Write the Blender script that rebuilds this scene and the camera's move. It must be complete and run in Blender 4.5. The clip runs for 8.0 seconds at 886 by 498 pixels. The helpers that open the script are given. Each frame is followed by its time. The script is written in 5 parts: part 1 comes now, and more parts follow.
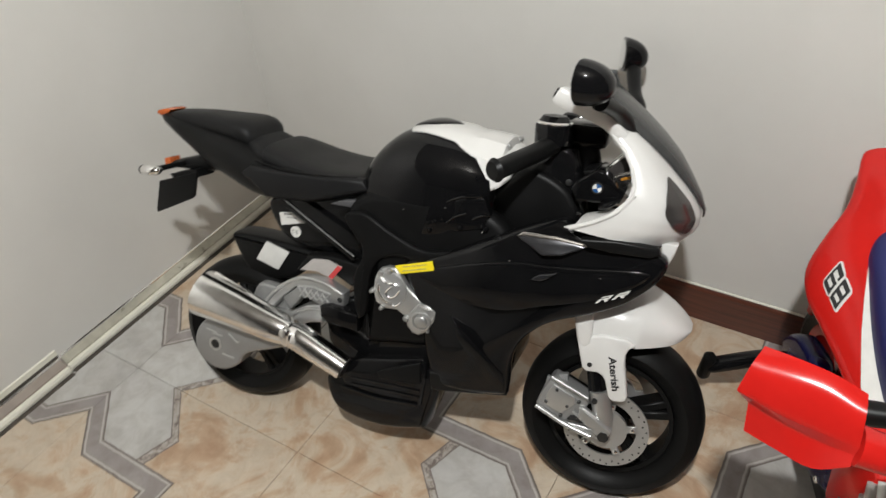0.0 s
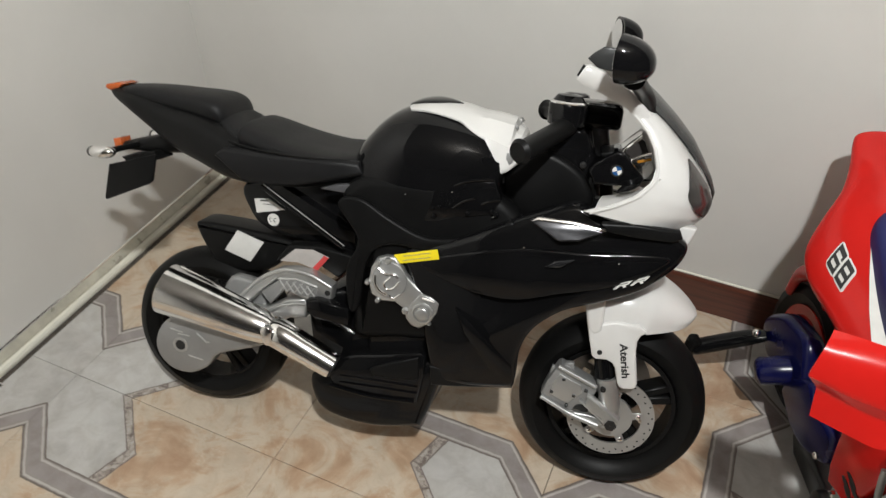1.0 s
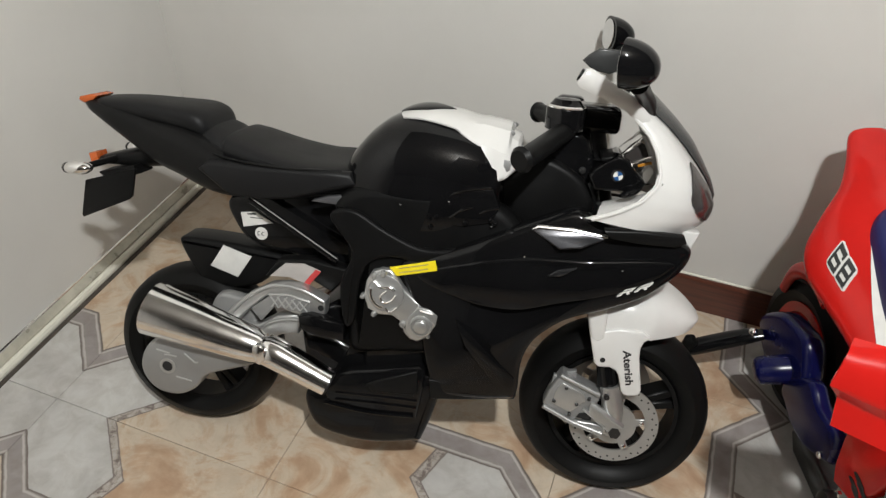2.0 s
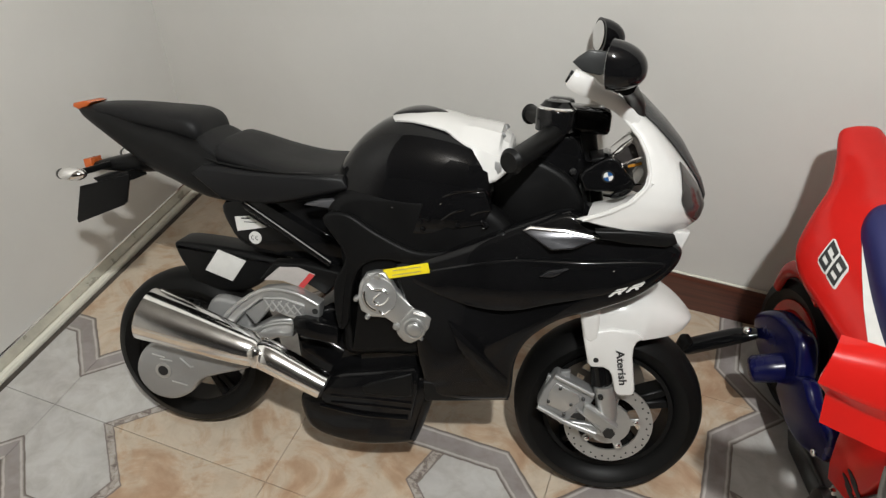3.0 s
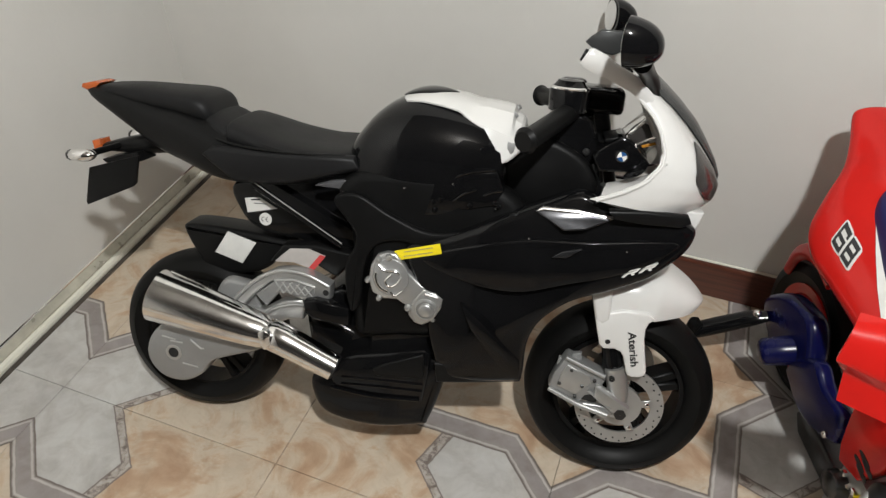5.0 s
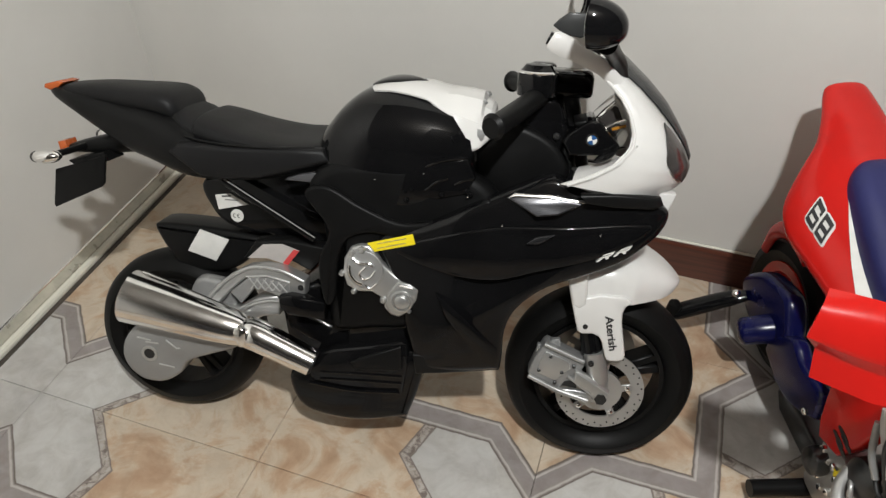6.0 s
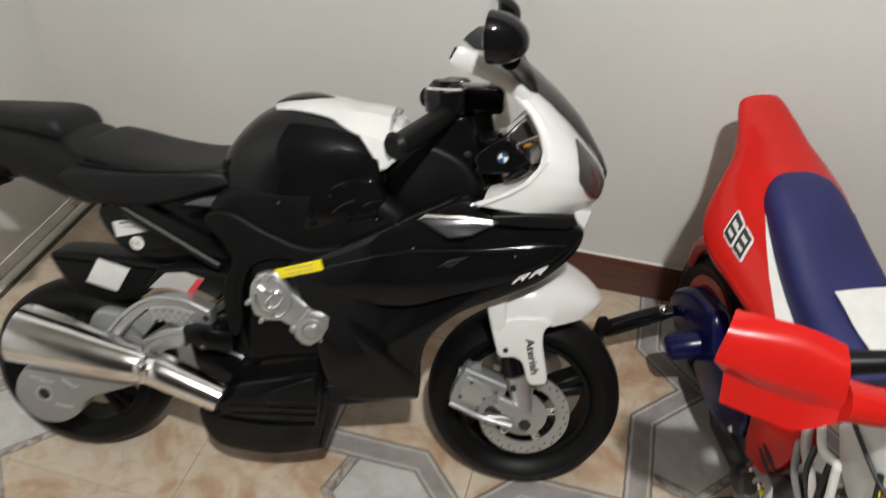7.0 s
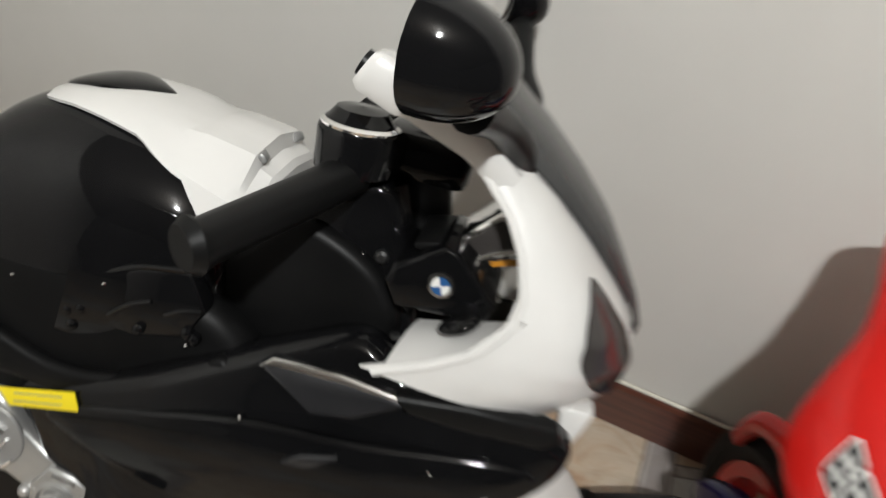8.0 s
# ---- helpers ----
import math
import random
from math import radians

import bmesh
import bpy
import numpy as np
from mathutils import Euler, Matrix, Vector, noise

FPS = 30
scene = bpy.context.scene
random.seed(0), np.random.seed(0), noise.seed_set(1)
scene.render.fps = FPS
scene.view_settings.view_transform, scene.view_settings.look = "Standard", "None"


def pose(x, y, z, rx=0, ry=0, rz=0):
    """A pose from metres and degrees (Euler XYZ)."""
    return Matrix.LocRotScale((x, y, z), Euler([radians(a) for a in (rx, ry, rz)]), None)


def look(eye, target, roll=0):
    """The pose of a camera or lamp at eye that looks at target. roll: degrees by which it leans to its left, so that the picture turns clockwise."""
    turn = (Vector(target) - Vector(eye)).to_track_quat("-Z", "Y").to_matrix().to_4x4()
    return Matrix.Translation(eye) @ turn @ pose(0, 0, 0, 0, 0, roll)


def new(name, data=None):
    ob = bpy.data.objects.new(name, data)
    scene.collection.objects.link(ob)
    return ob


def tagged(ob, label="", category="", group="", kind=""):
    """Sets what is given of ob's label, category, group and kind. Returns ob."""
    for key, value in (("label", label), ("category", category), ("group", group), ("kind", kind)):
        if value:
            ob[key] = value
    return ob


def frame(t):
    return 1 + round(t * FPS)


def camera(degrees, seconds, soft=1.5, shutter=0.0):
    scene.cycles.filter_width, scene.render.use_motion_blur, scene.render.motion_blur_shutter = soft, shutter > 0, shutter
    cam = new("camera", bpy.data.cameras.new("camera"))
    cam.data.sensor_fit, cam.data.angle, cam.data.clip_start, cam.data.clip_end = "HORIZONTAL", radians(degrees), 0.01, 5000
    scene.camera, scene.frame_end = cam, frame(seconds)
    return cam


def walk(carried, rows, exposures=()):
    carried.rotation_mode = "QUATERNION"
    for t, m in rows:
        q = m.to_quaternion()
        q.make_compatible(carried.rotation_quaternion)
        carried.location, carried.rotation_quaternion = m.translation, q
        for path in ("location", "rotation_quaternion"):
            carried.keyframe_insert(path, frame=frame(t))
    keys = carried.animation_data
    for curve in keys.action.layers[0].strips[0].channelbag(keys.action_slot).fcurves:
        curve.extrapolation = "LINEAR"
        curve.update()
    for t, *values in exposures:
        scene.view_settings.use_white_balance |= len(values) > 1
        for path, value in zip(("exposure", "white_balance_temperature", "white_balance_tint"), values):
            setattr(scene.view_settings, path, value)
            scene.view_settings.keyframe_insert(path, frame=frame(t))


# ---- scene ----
cam = camera(63.9, 8.0, 1.4, 0.5)
PATH = [
    (0, (0.833, -0.565, 1.315), (-0.041, 0.703, 0.038), -5.6),
    (0.3, (0.813, -0.592, 1.314), (-0.057, 0.658, 0.018), -3.5),
    (0.5, (0.768, -0.61, 1.299), (-0.041, 0.692, 0.014), -1.5),
    (0.7, (0.713, -0.6, 1.29), (-0.014, 0.734, -0.005), 0.1),
    (1, (0.629, -0.604, 1.274), (0.035, 0.78, -0.042), 0.8),
    (1.2, (0.598, -0.594, 1.266), (0.07, 0.782, -0.085), 3.1),
    (1.5, (0.57, -0.577, 1.257), (0.094, 0.829, -0.083), 3.3),
    (1.7, (0.569, -0.561, 1.269), (0.088, 0.828, -0.087), 2.3),
    (2, (0.572, -0.58, 1.271), (0.056, 0.825, -0.055), 1.1),
    (2.2, (0.583, -0.575, 1.272), (0.073, 0.825, -0.062), 0.7),
    (3.3, (0.587, -0.586, 1.274), (0.064, 0.83, -0.039), 0.4),
    (3.5, (0.576, -0.594, 1.273), (0.068, 0.829, -0.038), 0.9),
    (4, (0.57, -0.594, 1.263), (0.063, 0.819, -0.059), 1.3),
    (4.2, (0.559, -0.597, 1.263), (0.045, 0.81, -0.062), 1.4),
    (5.3, (0.575, -0.583, 1.26), (0.07, 0.805, -0.089), -0.1),
    (5.5, (0.576, -0.576, 1.265), (0.083, 0.813, -0.087), -0.4),
    (6, (0.595, -0.577, 1.252), (0.112, 0.807, -0.109), -0.8),
    (6.5, (0.608, -0.561, 1.244), (0.174, 0.845, -0.111), 0.3),
    (6.8, (0.63, -0.536, 1.242), (0.245, 0.873, -0.125), 0.9),
    (7, (0.65, -0.509, 1.229), (0.274, 0.934, -0.104), 0.9),
    (7.2, (0.654, -0.428, 1.225), (0.317, 1.034, -0.097), 1.8),
    (7.4, (0.661, -0.353, 1.174), (0.363, 1.166, -0.093), 5.3),
    (7.5, (0.656, -0.309, 1.159), (0.373, 1.215, -0.105), 8.6),
    (7.6, (0.654, -0.262, 1.133), (0.363, 1.282, -0.105), 11.8),
    (7.8, (0.631, -0.126, 1.083), (0.359, 1.373, -0.213), 15.0),
    (8, (0.606, 0.013, 1.016), (0.22, 1.394, -0.379), 11.6),
]
walk(cam, [(t, look(eye, target, roll)) for t, eye, target, roll in PATH], [(0, 0.0)])

# ---- light: one ceiling bulb behind the camera, room closed all round ----
world = bpy.data.worlds.new("world")
scene.world = world
world.use_nodes = True
world.node_tree.nodes["Background"].inputs[0].default_value = (0.9, 0.95, 1.0, 1)
world.node_tree.nodes["Background"].inputs[1].default_value = 0.02
bulb = bpy.data.lights.new("bulb_light", "POINT")
bulb.energy, bulb.shadow_soft_size, bulb.color = 190, 0.04, (0.955, 0.970, 0.960)
BULB = (0.88, -0.75, 2.30)
new("bulb_light", bulb).location = BULB


# ---- materials ----
def nodes_of(name):
    m = bpy.data.materials.new(name)
    m.use_nodes = True
    nt = m.node_tree
    return m, nt, nt.nodes["Principled BSDF"]


def add(nt, kind, **sets):
    n = nt.nodes.new(kind)
    for k, v in sets.items():
        if k == "operation":
            n.operation = v
        elif k == "blend_type":
            n.blend_type = v
        elif k == "data_type":
            n.data_type = v
        else:
            n.inputs[k].default_value = v
    return n


def ramp(nt, fac, stops):
    r = nt.nodes.new("ShaderNodeValToRGB")
    while len(r.color_ramp.elements) < len(stops):
        r.color_ramp.elements.new(0.5)
    for e, (p, c) in zip(r.color_ramp.elements, stops):
        e.position, e.color = p, (*c, 1)
    nt.links.new(fac, r.inputs[0])
    return r.outputs[0]


def plastic(name, color, rough, metal=0.0, grain=600.0, bump=0.02, vary=0.12, coat=0.0, blot=9.0, dust=0.0, spec=0.5):
    """A moulded surface: colour drifting at two scales, uneven gloss, fine relief."""
    m, nt, b = nodes_of(name)
    co = nt.nodes.new("ShaderNodeTexCoord")
    big = add(nt, "ShaderNodeTexNoise", Scale=blot, Detail=4.0, Roughness=0.6)
    fine = add(nt, "ShaderNodeTexNoise", Scale=grain, Detail=3.0, Roughness=0.6)
    for n in (big, fine):
        nt.links.new(co.outputs["Object"], n.inputs["Vector"])
    lo = tuple(max(0, c * (1 - vary)) for c in color)
    hi = tuple(min(1, c * (1 + vary) + dust) for c in color)
    nt.links.new(ramp(nt, big.outputs["Fac"], [(0.3, lo), (0.7, hi)]), b.inputs["Base Color"])
    rr = add(nt, "ShaderNodeMapRange")
    rr.inputs["To Min"].default_value, rr.inputs["To Max"].default_value = rough * 0.75, min(1, rough * 1.3 + 0.02)
    nt.links.new(big.outputs["Fac"], rr.inputs["Value"])
    nt.links.new(rr.outputs[0], b.inputs["Roughness"])
    bp = add(nt, "ShaderNodeBump", Strength=bump, Distance=0.002)
    nt.links.new(fine.outputs["Fac"], bp.inputs["Height"])
    nt.links.new(bp.outputs[0], b.inputs["Normal"])
    b.inputs["Metallic"].default_value = metal
    b.inputs["Specular IOR Level"].default_value = spec
    b.inputs["Coat Weight"].default_value = coat
    b.inputs["Coat Roughness"].default_value = 0.06
    return m


GLOSS = plastic("gloss_black_plastic", (0.0048, 0.0048, 0.0052), 0.05, grain=28, bump=0.012, vary=0.3, spec=0.27)
SATIN = plastic("satin_black_plastic", (0.006, 0.006, 0.006), 0.36, grain=900, bump=0.04, spec=0.16)
DULLBLACK = plastic("dusty_black_plastic", (0.0045, 0.0045, 0.0046), 0.40, grain=900, bump=0.05, spec=0.12, blot=14, vary=0.25)
VINYL = plastic("black_seat_vinyl", (0.008, 0.008, 0.0085), 0.45, grain=1500, bump=0.08, spec=0.22)
RUBBER = plastic("tyre_rubber", (0.0055, 0.0054, 0.0052), 0.42, grain=500, bump=0.06, spec=0.12)
WHITE = plastic("white_plastic", (0.66, 0.65, 0.63), 0.22, bump=0.01, vary=0.04)
SILVER = plastic("silver_painted_plastic", (0.50, 0.50, 0.49), 0.33, metal=0.75, grain=1400, bump=0.05, vary=0.10)
DULL = plastic("dull_grey_plastic", (0.30, 0.30, 0.295), 0.38, metal=0.45, grain=1400, bump=0.05)
CHROME = plastic("chrome_plating", (0.90, 0.89, 0.875), 0.10, metal=1.0, grain=60, bump=0.02, vary=0.04)
RED = plastic("red_plastic", (0.50, 0.013, 0.010), 0.15, bump=0.015, vary=0.08, spec=0.3)
BLUEV = plastic("navy_vinyl", (0.010, 0.012, 0.085), 0.50, grain=1800, bump=0.14, vary=0.15)
BLUE = plastic("blue_plastic", (0.003, 0.004, 0.042), 0.24, bump=0.03, vary=0.25, spec=0.35)
ORANGE = plastic("orange_lens", (0.50, 0.105, 0.020), 0.25)
AMBER = plastic("amber_reflector", (0.45, 0.19, 0.02), 0.25)
YELLOW = plastic("yellow_sticker", (0.85, 0.68, 0.01), 0.5, bump=0.02, vary=0.05)
PAPER = plastic("white_paper", (0.66, 0.65, 0.62), 0.7, blot=40, bump=0.03, vary=0.06)
# white label paper with its shade put into the grey; also the grey loom
GREYPAPER = plastic("shade_grey_paper", (0.43, 0.40, 0.38), 0.6, blot=40, vary=0.08)
PINK = plastic("warning_red_ink", (0.55, 0.05, 0.05), 0.6)
INK = plastic("black_ink", (0.012, 0.012, 0.012), 0.5)
LENS = plastic("smoked_lens", (0.040, 0.036, 0.034), 0.16, coat=0.1)
SCREEN = plastic("smoked_screen", (0.026, 0.027, 0.027), 0.22, dust=0.01)
DARKMETAL = plastic("dark_metal", (0.07, 0.07, 0.07), 0.3, metal=0.8)
CREAM = plastic("cream_painted_rail", (0.50, 0.475, 0.39), 0.28, metal=0.25, blot=16, bump=0.05, vary=0.24)
RAILMETAL = plastic("dull_brown_metal_rail", (0.40, 0.345, 0.30), 0.30, metal=0.6, blot=5, bump=0.04, vary=0.22)
IVORY = plastic("ivory_edge", (0.74, 0.72, 0.62), 0.28, vary=0.06)
GREYIN = plastic("slate_grey_inlay", (0.075, 0.075, 0.08), 0.35)
DARKCHROME = plastic("smoked_chrome", (0.060, 0.060, 0.064), 0.20, metal=0.75, bump=0.01)
SCUFFED = plastic("scuffed_chrome", (0.88, 0.87, 0.855), 0.12, metal=1.0, grain=26, bump=0.05, vary=0.10, blot=45)
# dark tone for the rail's groove and the shadow painted at its foot
SHADOWGAP = plastic("shadow_gap_tone", (0.06, 0.05, 0.04), 0.8, blot=30, vary=0.4)
BADGEBLUE = plastic("badge_blue", (0.02, 0.08, 0.22), 0.2)
MIRROR = plastic("mirror_glass", (0.86, 0.86, 0.86), 0.03, metal=1.0, bump=0.0, vary=0.02)


def wall_material(name="painted_plaster", lo=(0.64, 0.625, 0.59), hi=(0.70, 0.685, 0.65)):
    m, nt, b = nodes_of(name)
    g = nt.nodes.new("ShaderNodeNewGeometry")
    a = add(nt, "ShaderNodeTexNoise", Scale=2.2, Detail=5.0, Roughness=0.6)
    c = add(nt, "ShaderNodeTexNoise", Scale=140.0, Detail=4.0, Roughness=0.65)
    d = add(nt, "ShaderNodeTexNoise", Scale=14.0, Detail=3.0, Roughness=0.5)
    for n in (a, c, d):
        nt.links.new(g.outputs["Position"], n.inputs["Vector"])
    nt.links.new(ramp(nt, a.outputs["Fac"], [(0.3, lo), (0.7, hi)]), b.inputs["Base Color"])
    mx = add(nt, "ShaderNodeMath", operation="MULTIPLY_ADD")
    mx.inputs[1].default_value = 0.35
    nt.links.new(c.outputs["Fac"], mx.inputs[0])
    nt.links.new(d.outputs["Fac"], mx.inputs[2])
    bp = add(nt, "ShaderNodeBump", Strength=0.12, Distance=0.006)
    nt.links.new(mx.outputs[0], bp.inputs["Height"])
    nt.links.new(bp.outputs[0], b.inputs["Normal"])
    b.inputs["Roughness"].default_value = 0.55
    return m


def wood_material():
    m, nt, b = nodes_of("stained_wood_skirting")
    g = nt.nodes.new("ShaderNodeNewGeometry")
    mp = nt.nodes.new("ShaderNodeMapping")
    mp.inputs["Scale"].default_value = (3, 40, 60)
    nt.links.new(g.outputs["Position"], mp.inputs[0])
    n = add(nt, "ShaderNodeTexNoise", Scale=2.0, Detail=6.0, Roughness=0.6)
    nt.links.new(mp.outputs[0], n.inputs["Vector"])
    nt.links.new(ramp(nt, n.outputs["Fac"], [(0.3, (0.055, 0.018, 0.012)), (0.7, (0.12, 0.038, 0.022))]), b.inputs["Base Color"])
    b.inputs["Roughness"].default_value = 0.3
    return m


TILE = 0.524  # a floor tile's side


def tile_material():
    """Glazed floor tile: warm marble octagons, pale hexagons, grey bands, mirrored from tile to tile."""
    m, nt, b = nodes_of("patterned_glazed_tile")
    L = nt.links.new
    g = nt.nodes.new("ShaderNodeNewGeometry")
    warp = add(nt, "ShaderNodeTexNoise", Scale=45.0, Detail=2.0)
    L(g.outputs["Position"], warp.inputs["Vector"])
    wv = add(nt, "ShaderNodeVectorMath", operation="MULTIPLY_ADD")
    wv.inputs[1].default_value = (0.004, 0.004, 0)
    L(warp.outputs["Color"], wv.inputs[0])
    L(g.outputs["Position"], wv.inputs[2])
    xyz = nt.nodes.new("ShaderNodeSeparateXYZ")
    L(wv.outputs[0], xyz.inputs[0])

    def mth(op, p, q=None):
        n = nt.nodes.new("ShaderNodeMath")
        n.operation = op
        for k, v in enumerate((p, q)):
            if v is None:
                continue
            if isinstance(v, (int, float)):
                n.inputs[k].default_value = v
            else:
                L(v, n.inputs[k])
        return n.outputs[0]

    u = mth("PINGPONG", mth("SUBTRACT", xyz.outputs[0], 0.002), TILE)
    v = mth("PINGPONG", mth("SUBTRACT", xyz.outputs[1], 0.002), TILE)
    a, c = mth("MAXIMUM", u, v), mth("MINIMUM", u, v)
    s = mth("MULTIPLY", mth("ADD", a, c), 0.7071)

    def edge(dist, w=0.0015):
        r = nt.nodes.new("ShaderNodeMapRange")
        r.inputs["From Min"].default_value, r.inputs["From Max"].default_value = -w, w
        L(dist, r.inputs["Value"])
        return r.outputs[0]

    d_in = mth("MAXIMUM", mth("SUBTRACT", c, 0.238), mth("SUBTRACT", s, 0.4745))   # inside the big warm field
    d_band = mth("MAXIMUM", mth("SUBTRACT", c, 0.186), mth("SUBTRACT", s, 0.428))  # inside the band's outer edge
    lx = mth("MAXIMUM", mth("SUBTRACT", 0.388, c), mth("ADD", mth("MULTIPLY", c, 0.31), 0.250))
    d_pale = mth("MULTIPLY", mth("SUBTRACT", a, lx), 0.75)
    d_strip = mth("ADD", d_pale, 0.017)

    def mottled(scale, stops, detail=6.0, dist=0.8):
        n = add(nt, "ShaderNodeTexNoise", Scale=scale, Detail=detail, Roughness=0.62, Distortion=dist)
        L(g.outputs["Position"], n.inputs["Vector"])
        return ramp(nt, n.outputs["Fac"], stops)

    warm = mottled(7.0, [(0.30, (0.38, 0.235, 0.145)), (0.42, (0.47, 0.335, 0.225)), (0.50, (0.54, 0.445, 0.340)), (0.57, (0.55, 0.470, 0.370)), (0.64, (0.48, 0.355, 0.245)), (0.74, (0.39, 0.240, 0.150))])
    pale = mottled(6.0, [(0.3, (0.40, 0.385, 0.365)), (0.6, (0.52, 0.51, 0.485)), (0.75, (0.45, 0.44, 0.42))])
    grey = mottled(9.0, [(0.3, (0.225, 0.20, 0.19)), (0.7, (0.33, 0.30, 0.285))])
    speck = mottled(55.0, [(0.38, (0.16, 0.13, 0.115)), (0.52, (0.40, 0.36, 0.32)), (0.65, (0.46, 0.43, 0.40))])

    def mix(f, p, q):
        n = nt.nodes.new("ShaderNodeMix")
        n.data_type = "RGBA"
        L(f, n.inputs[0])
        for k, val in ((6, p), (7, q)):
            if isinstance(val, tuple):
                n.inputs[k].default_value = (*val, 1)
            else:
                L(val, n.inputs[k])
        return n.outputs[2]

    def line(dist, off, half):
        """1 along the curve dist = off."""
        return edge(mth("SUBTRACT", half, mth("ABSOLUTE", mth("SUBTRACT", dist, off))), 0.001)

    col = mix(edge(d_strip), warm, speck)
    col = mix(edge(d_pale), col, pale)
    col = mix(edge(d_band), col, grey)
    col = mix(edge(d_in), col, warm)
    # each band carries a dark rule and a pale rule at its edges
    for dist, off, half, tone in ((d_band, 0.001, 0.0016, (0.14, 0.115, 0.10)), (d_band, 0.007, 0.0022, (0.46, 0.43, 0.40)),
                                  (d_in, -0.001, 0.0018, (0.14, 0.115, 0.10)), (d_in, -0.007, 0.0022, (0.47, 0.44, 0.41))):
        col = mix(line(dist, off, half), col, tone)
    out = mth("SUBTRACT", 1.0, edge(d_band))
    for dist in (d_pale, d_strip):
        f = mth("MULTIPLY", line(dist, 0.0, 0.0013), out)
        col = mix(f, col, (0.17, 0.14, 0.125))
    soil = mottled(22.0, [(0.35, (0.86, 0.84, 0.82)), (0.6, (1.0, 1.0, 1.0))])
    mul = nt.nodes.new("ShaderNodeMix")
    mul.data_type, mul.blend_type = "RGBA", "MULTIPLY"
    mul.inputs[0].default_value = 1.0
    L(col, mul.inputs[6])
    L(soil, mul.inputs[7])
    info = nt.nodes.new("ShaderNodeObjectInfo")
    hsv = nt.nodes.new("ShaderNodeHueSaturation")
    vr = nt.nodes.new("ShaderNodeMapRange")
    vr.inputs["To Min"].default_value, vr.inputs["To Max"].default_value = 0.94, 1.05
    L(info.outputs["Random"], vr.inputs["Value"])
    L(vr.outputs[0], hsv.inputs["Value"])
    L(mul.outputs[2], hsv.inputs["Color"])
    L(hsv.outputs[0], b.inputs["Base Color"])
    n = add(nt, "ShaderNodeTexNoise", Scale=30.0, Detail=4.0)
    L(g.outputs["Position"], n.inputs["Vector"])
    rr = nt.nodes.new("ShaderNodeMapRange")
    rr.inputs["To Min"].default_value, rr.inputs["To Max"].default_value = 0.28, 0.5
    L(n.outputs["Fac"], rr.inputs["Value"])
    L(rr.outputs[0], b.inputs["Roughness"])
    bp = add(nt, "ShaderNodeBump", Strength=0.06, Distance=0.003)
    L(n.outputs["Fac"], bp.inputs["Height"])
    L(bp.outputs[0], b.inputs["Normal"])
    return m


# unseen walls and ceiling coloured dark to hold down bounce and reflections
DIMWALL = wall_material("bounce_cut_ceiling", (0.10, 0.09, 0.08), (0.13, 0.118, 0.105))
DARKWALL = wall_material("bounce_cut_wall", (0.020, 0.017, 0.014), (0.030, 0.025, 0.021))
WALL, WOOD, TILEMAT = wall_material(), wood_material(), tile_material()
GROUT = plastic("floor_grout", (0.46, 0.41, 0.36), 0.85, grain=300, blot=20, bump=0.2, vary=0.25)


# ---- mesh helpers ----
def part(name, bm, material, parent=None, label="", smooth=True):
    bmesh.ops.recalc_face_normals(bm, faces=bm.faces)
    me = bpy.data.meshes.new(name)
    bm.to_mesh(me)
    bm.free()
    me.materials.append(material)
    for p in me.polygons:
        p.use_smooth = smooth
    if smooth:
        me.set_sharp_from_angle(angle=radians(38))
    ob = new(name, me)
    ob.parent = parent
    if label:
        tagged(ob, label)
    return ob


def thing(name, label, category, m=None, group="", kind=""):
    ob = new(name)
    ob.empty_display_size = 0.05
    if m is not None:
        ob.matrix_basis = m
    return tagged(ob, label, category, group, kind)


def box(bm, c, size, bevel=0.0, rot=None, seg=2):
    r = bmesh.ops.create_cube(bm, size=1.0)
    vs = r["verts"]
    m = Matrix.Translation(c) @ (rot.to_matrix().to_4x4() if rot else Matrix.Identity(4)) @ Matrix.Diagonal((*size, 1))
    bmesh.ops.transform(bm, matrix=m, verts=vs)
    if bevel:
        es = list({e for v in vs for e in v.link_edges})
        bmesh.ops.bevel(bm, geom=es, offset=bevel, segments=seg, profile=0.5, affect="EDGES")
    return bm


def ring_skin(bm, rings, closed=True, caps=True):
    """Skins a row of rings of points."""
    vs = [[bm.verts.new(p) for p in r] for r in rings]
    n = len(vs[0])
    for r0, r1 in zip(vs, vs[1:]):
        for i in range(n if closed else n - 1):
            j = (i + 1) % n
            bm.faces.new((r0[i], r0[j], r1[j], r1[i]))
    if caps and closed:
        bm.faces.new(vs[0][::-1])
        bm.faces.new(vs[-1])
    return bm


def smooth_path(pts, n):
    """n points along a Catmull-Rom curve through pts (any dimension)."""
    P = [np.array(p, float) for p in pts]
    P = [2 * P[0] - P[1]] + P + [2 * P[-1] - P[-2]]
    out, k = [], len(P) - 3
    for i in range(n):
        f = i / (n - 1) * k
        j = min(int(f), k - 1)
        t = f - j
        a, b, c, d = P[j:j + 4]
        out.append(0.5 * (2 * b + (c - a) * t + (2 * a - 5 * b + 4 * c - d) * t * t + (3 * b - a - 3 * c + d) * t ** 3))
    return out


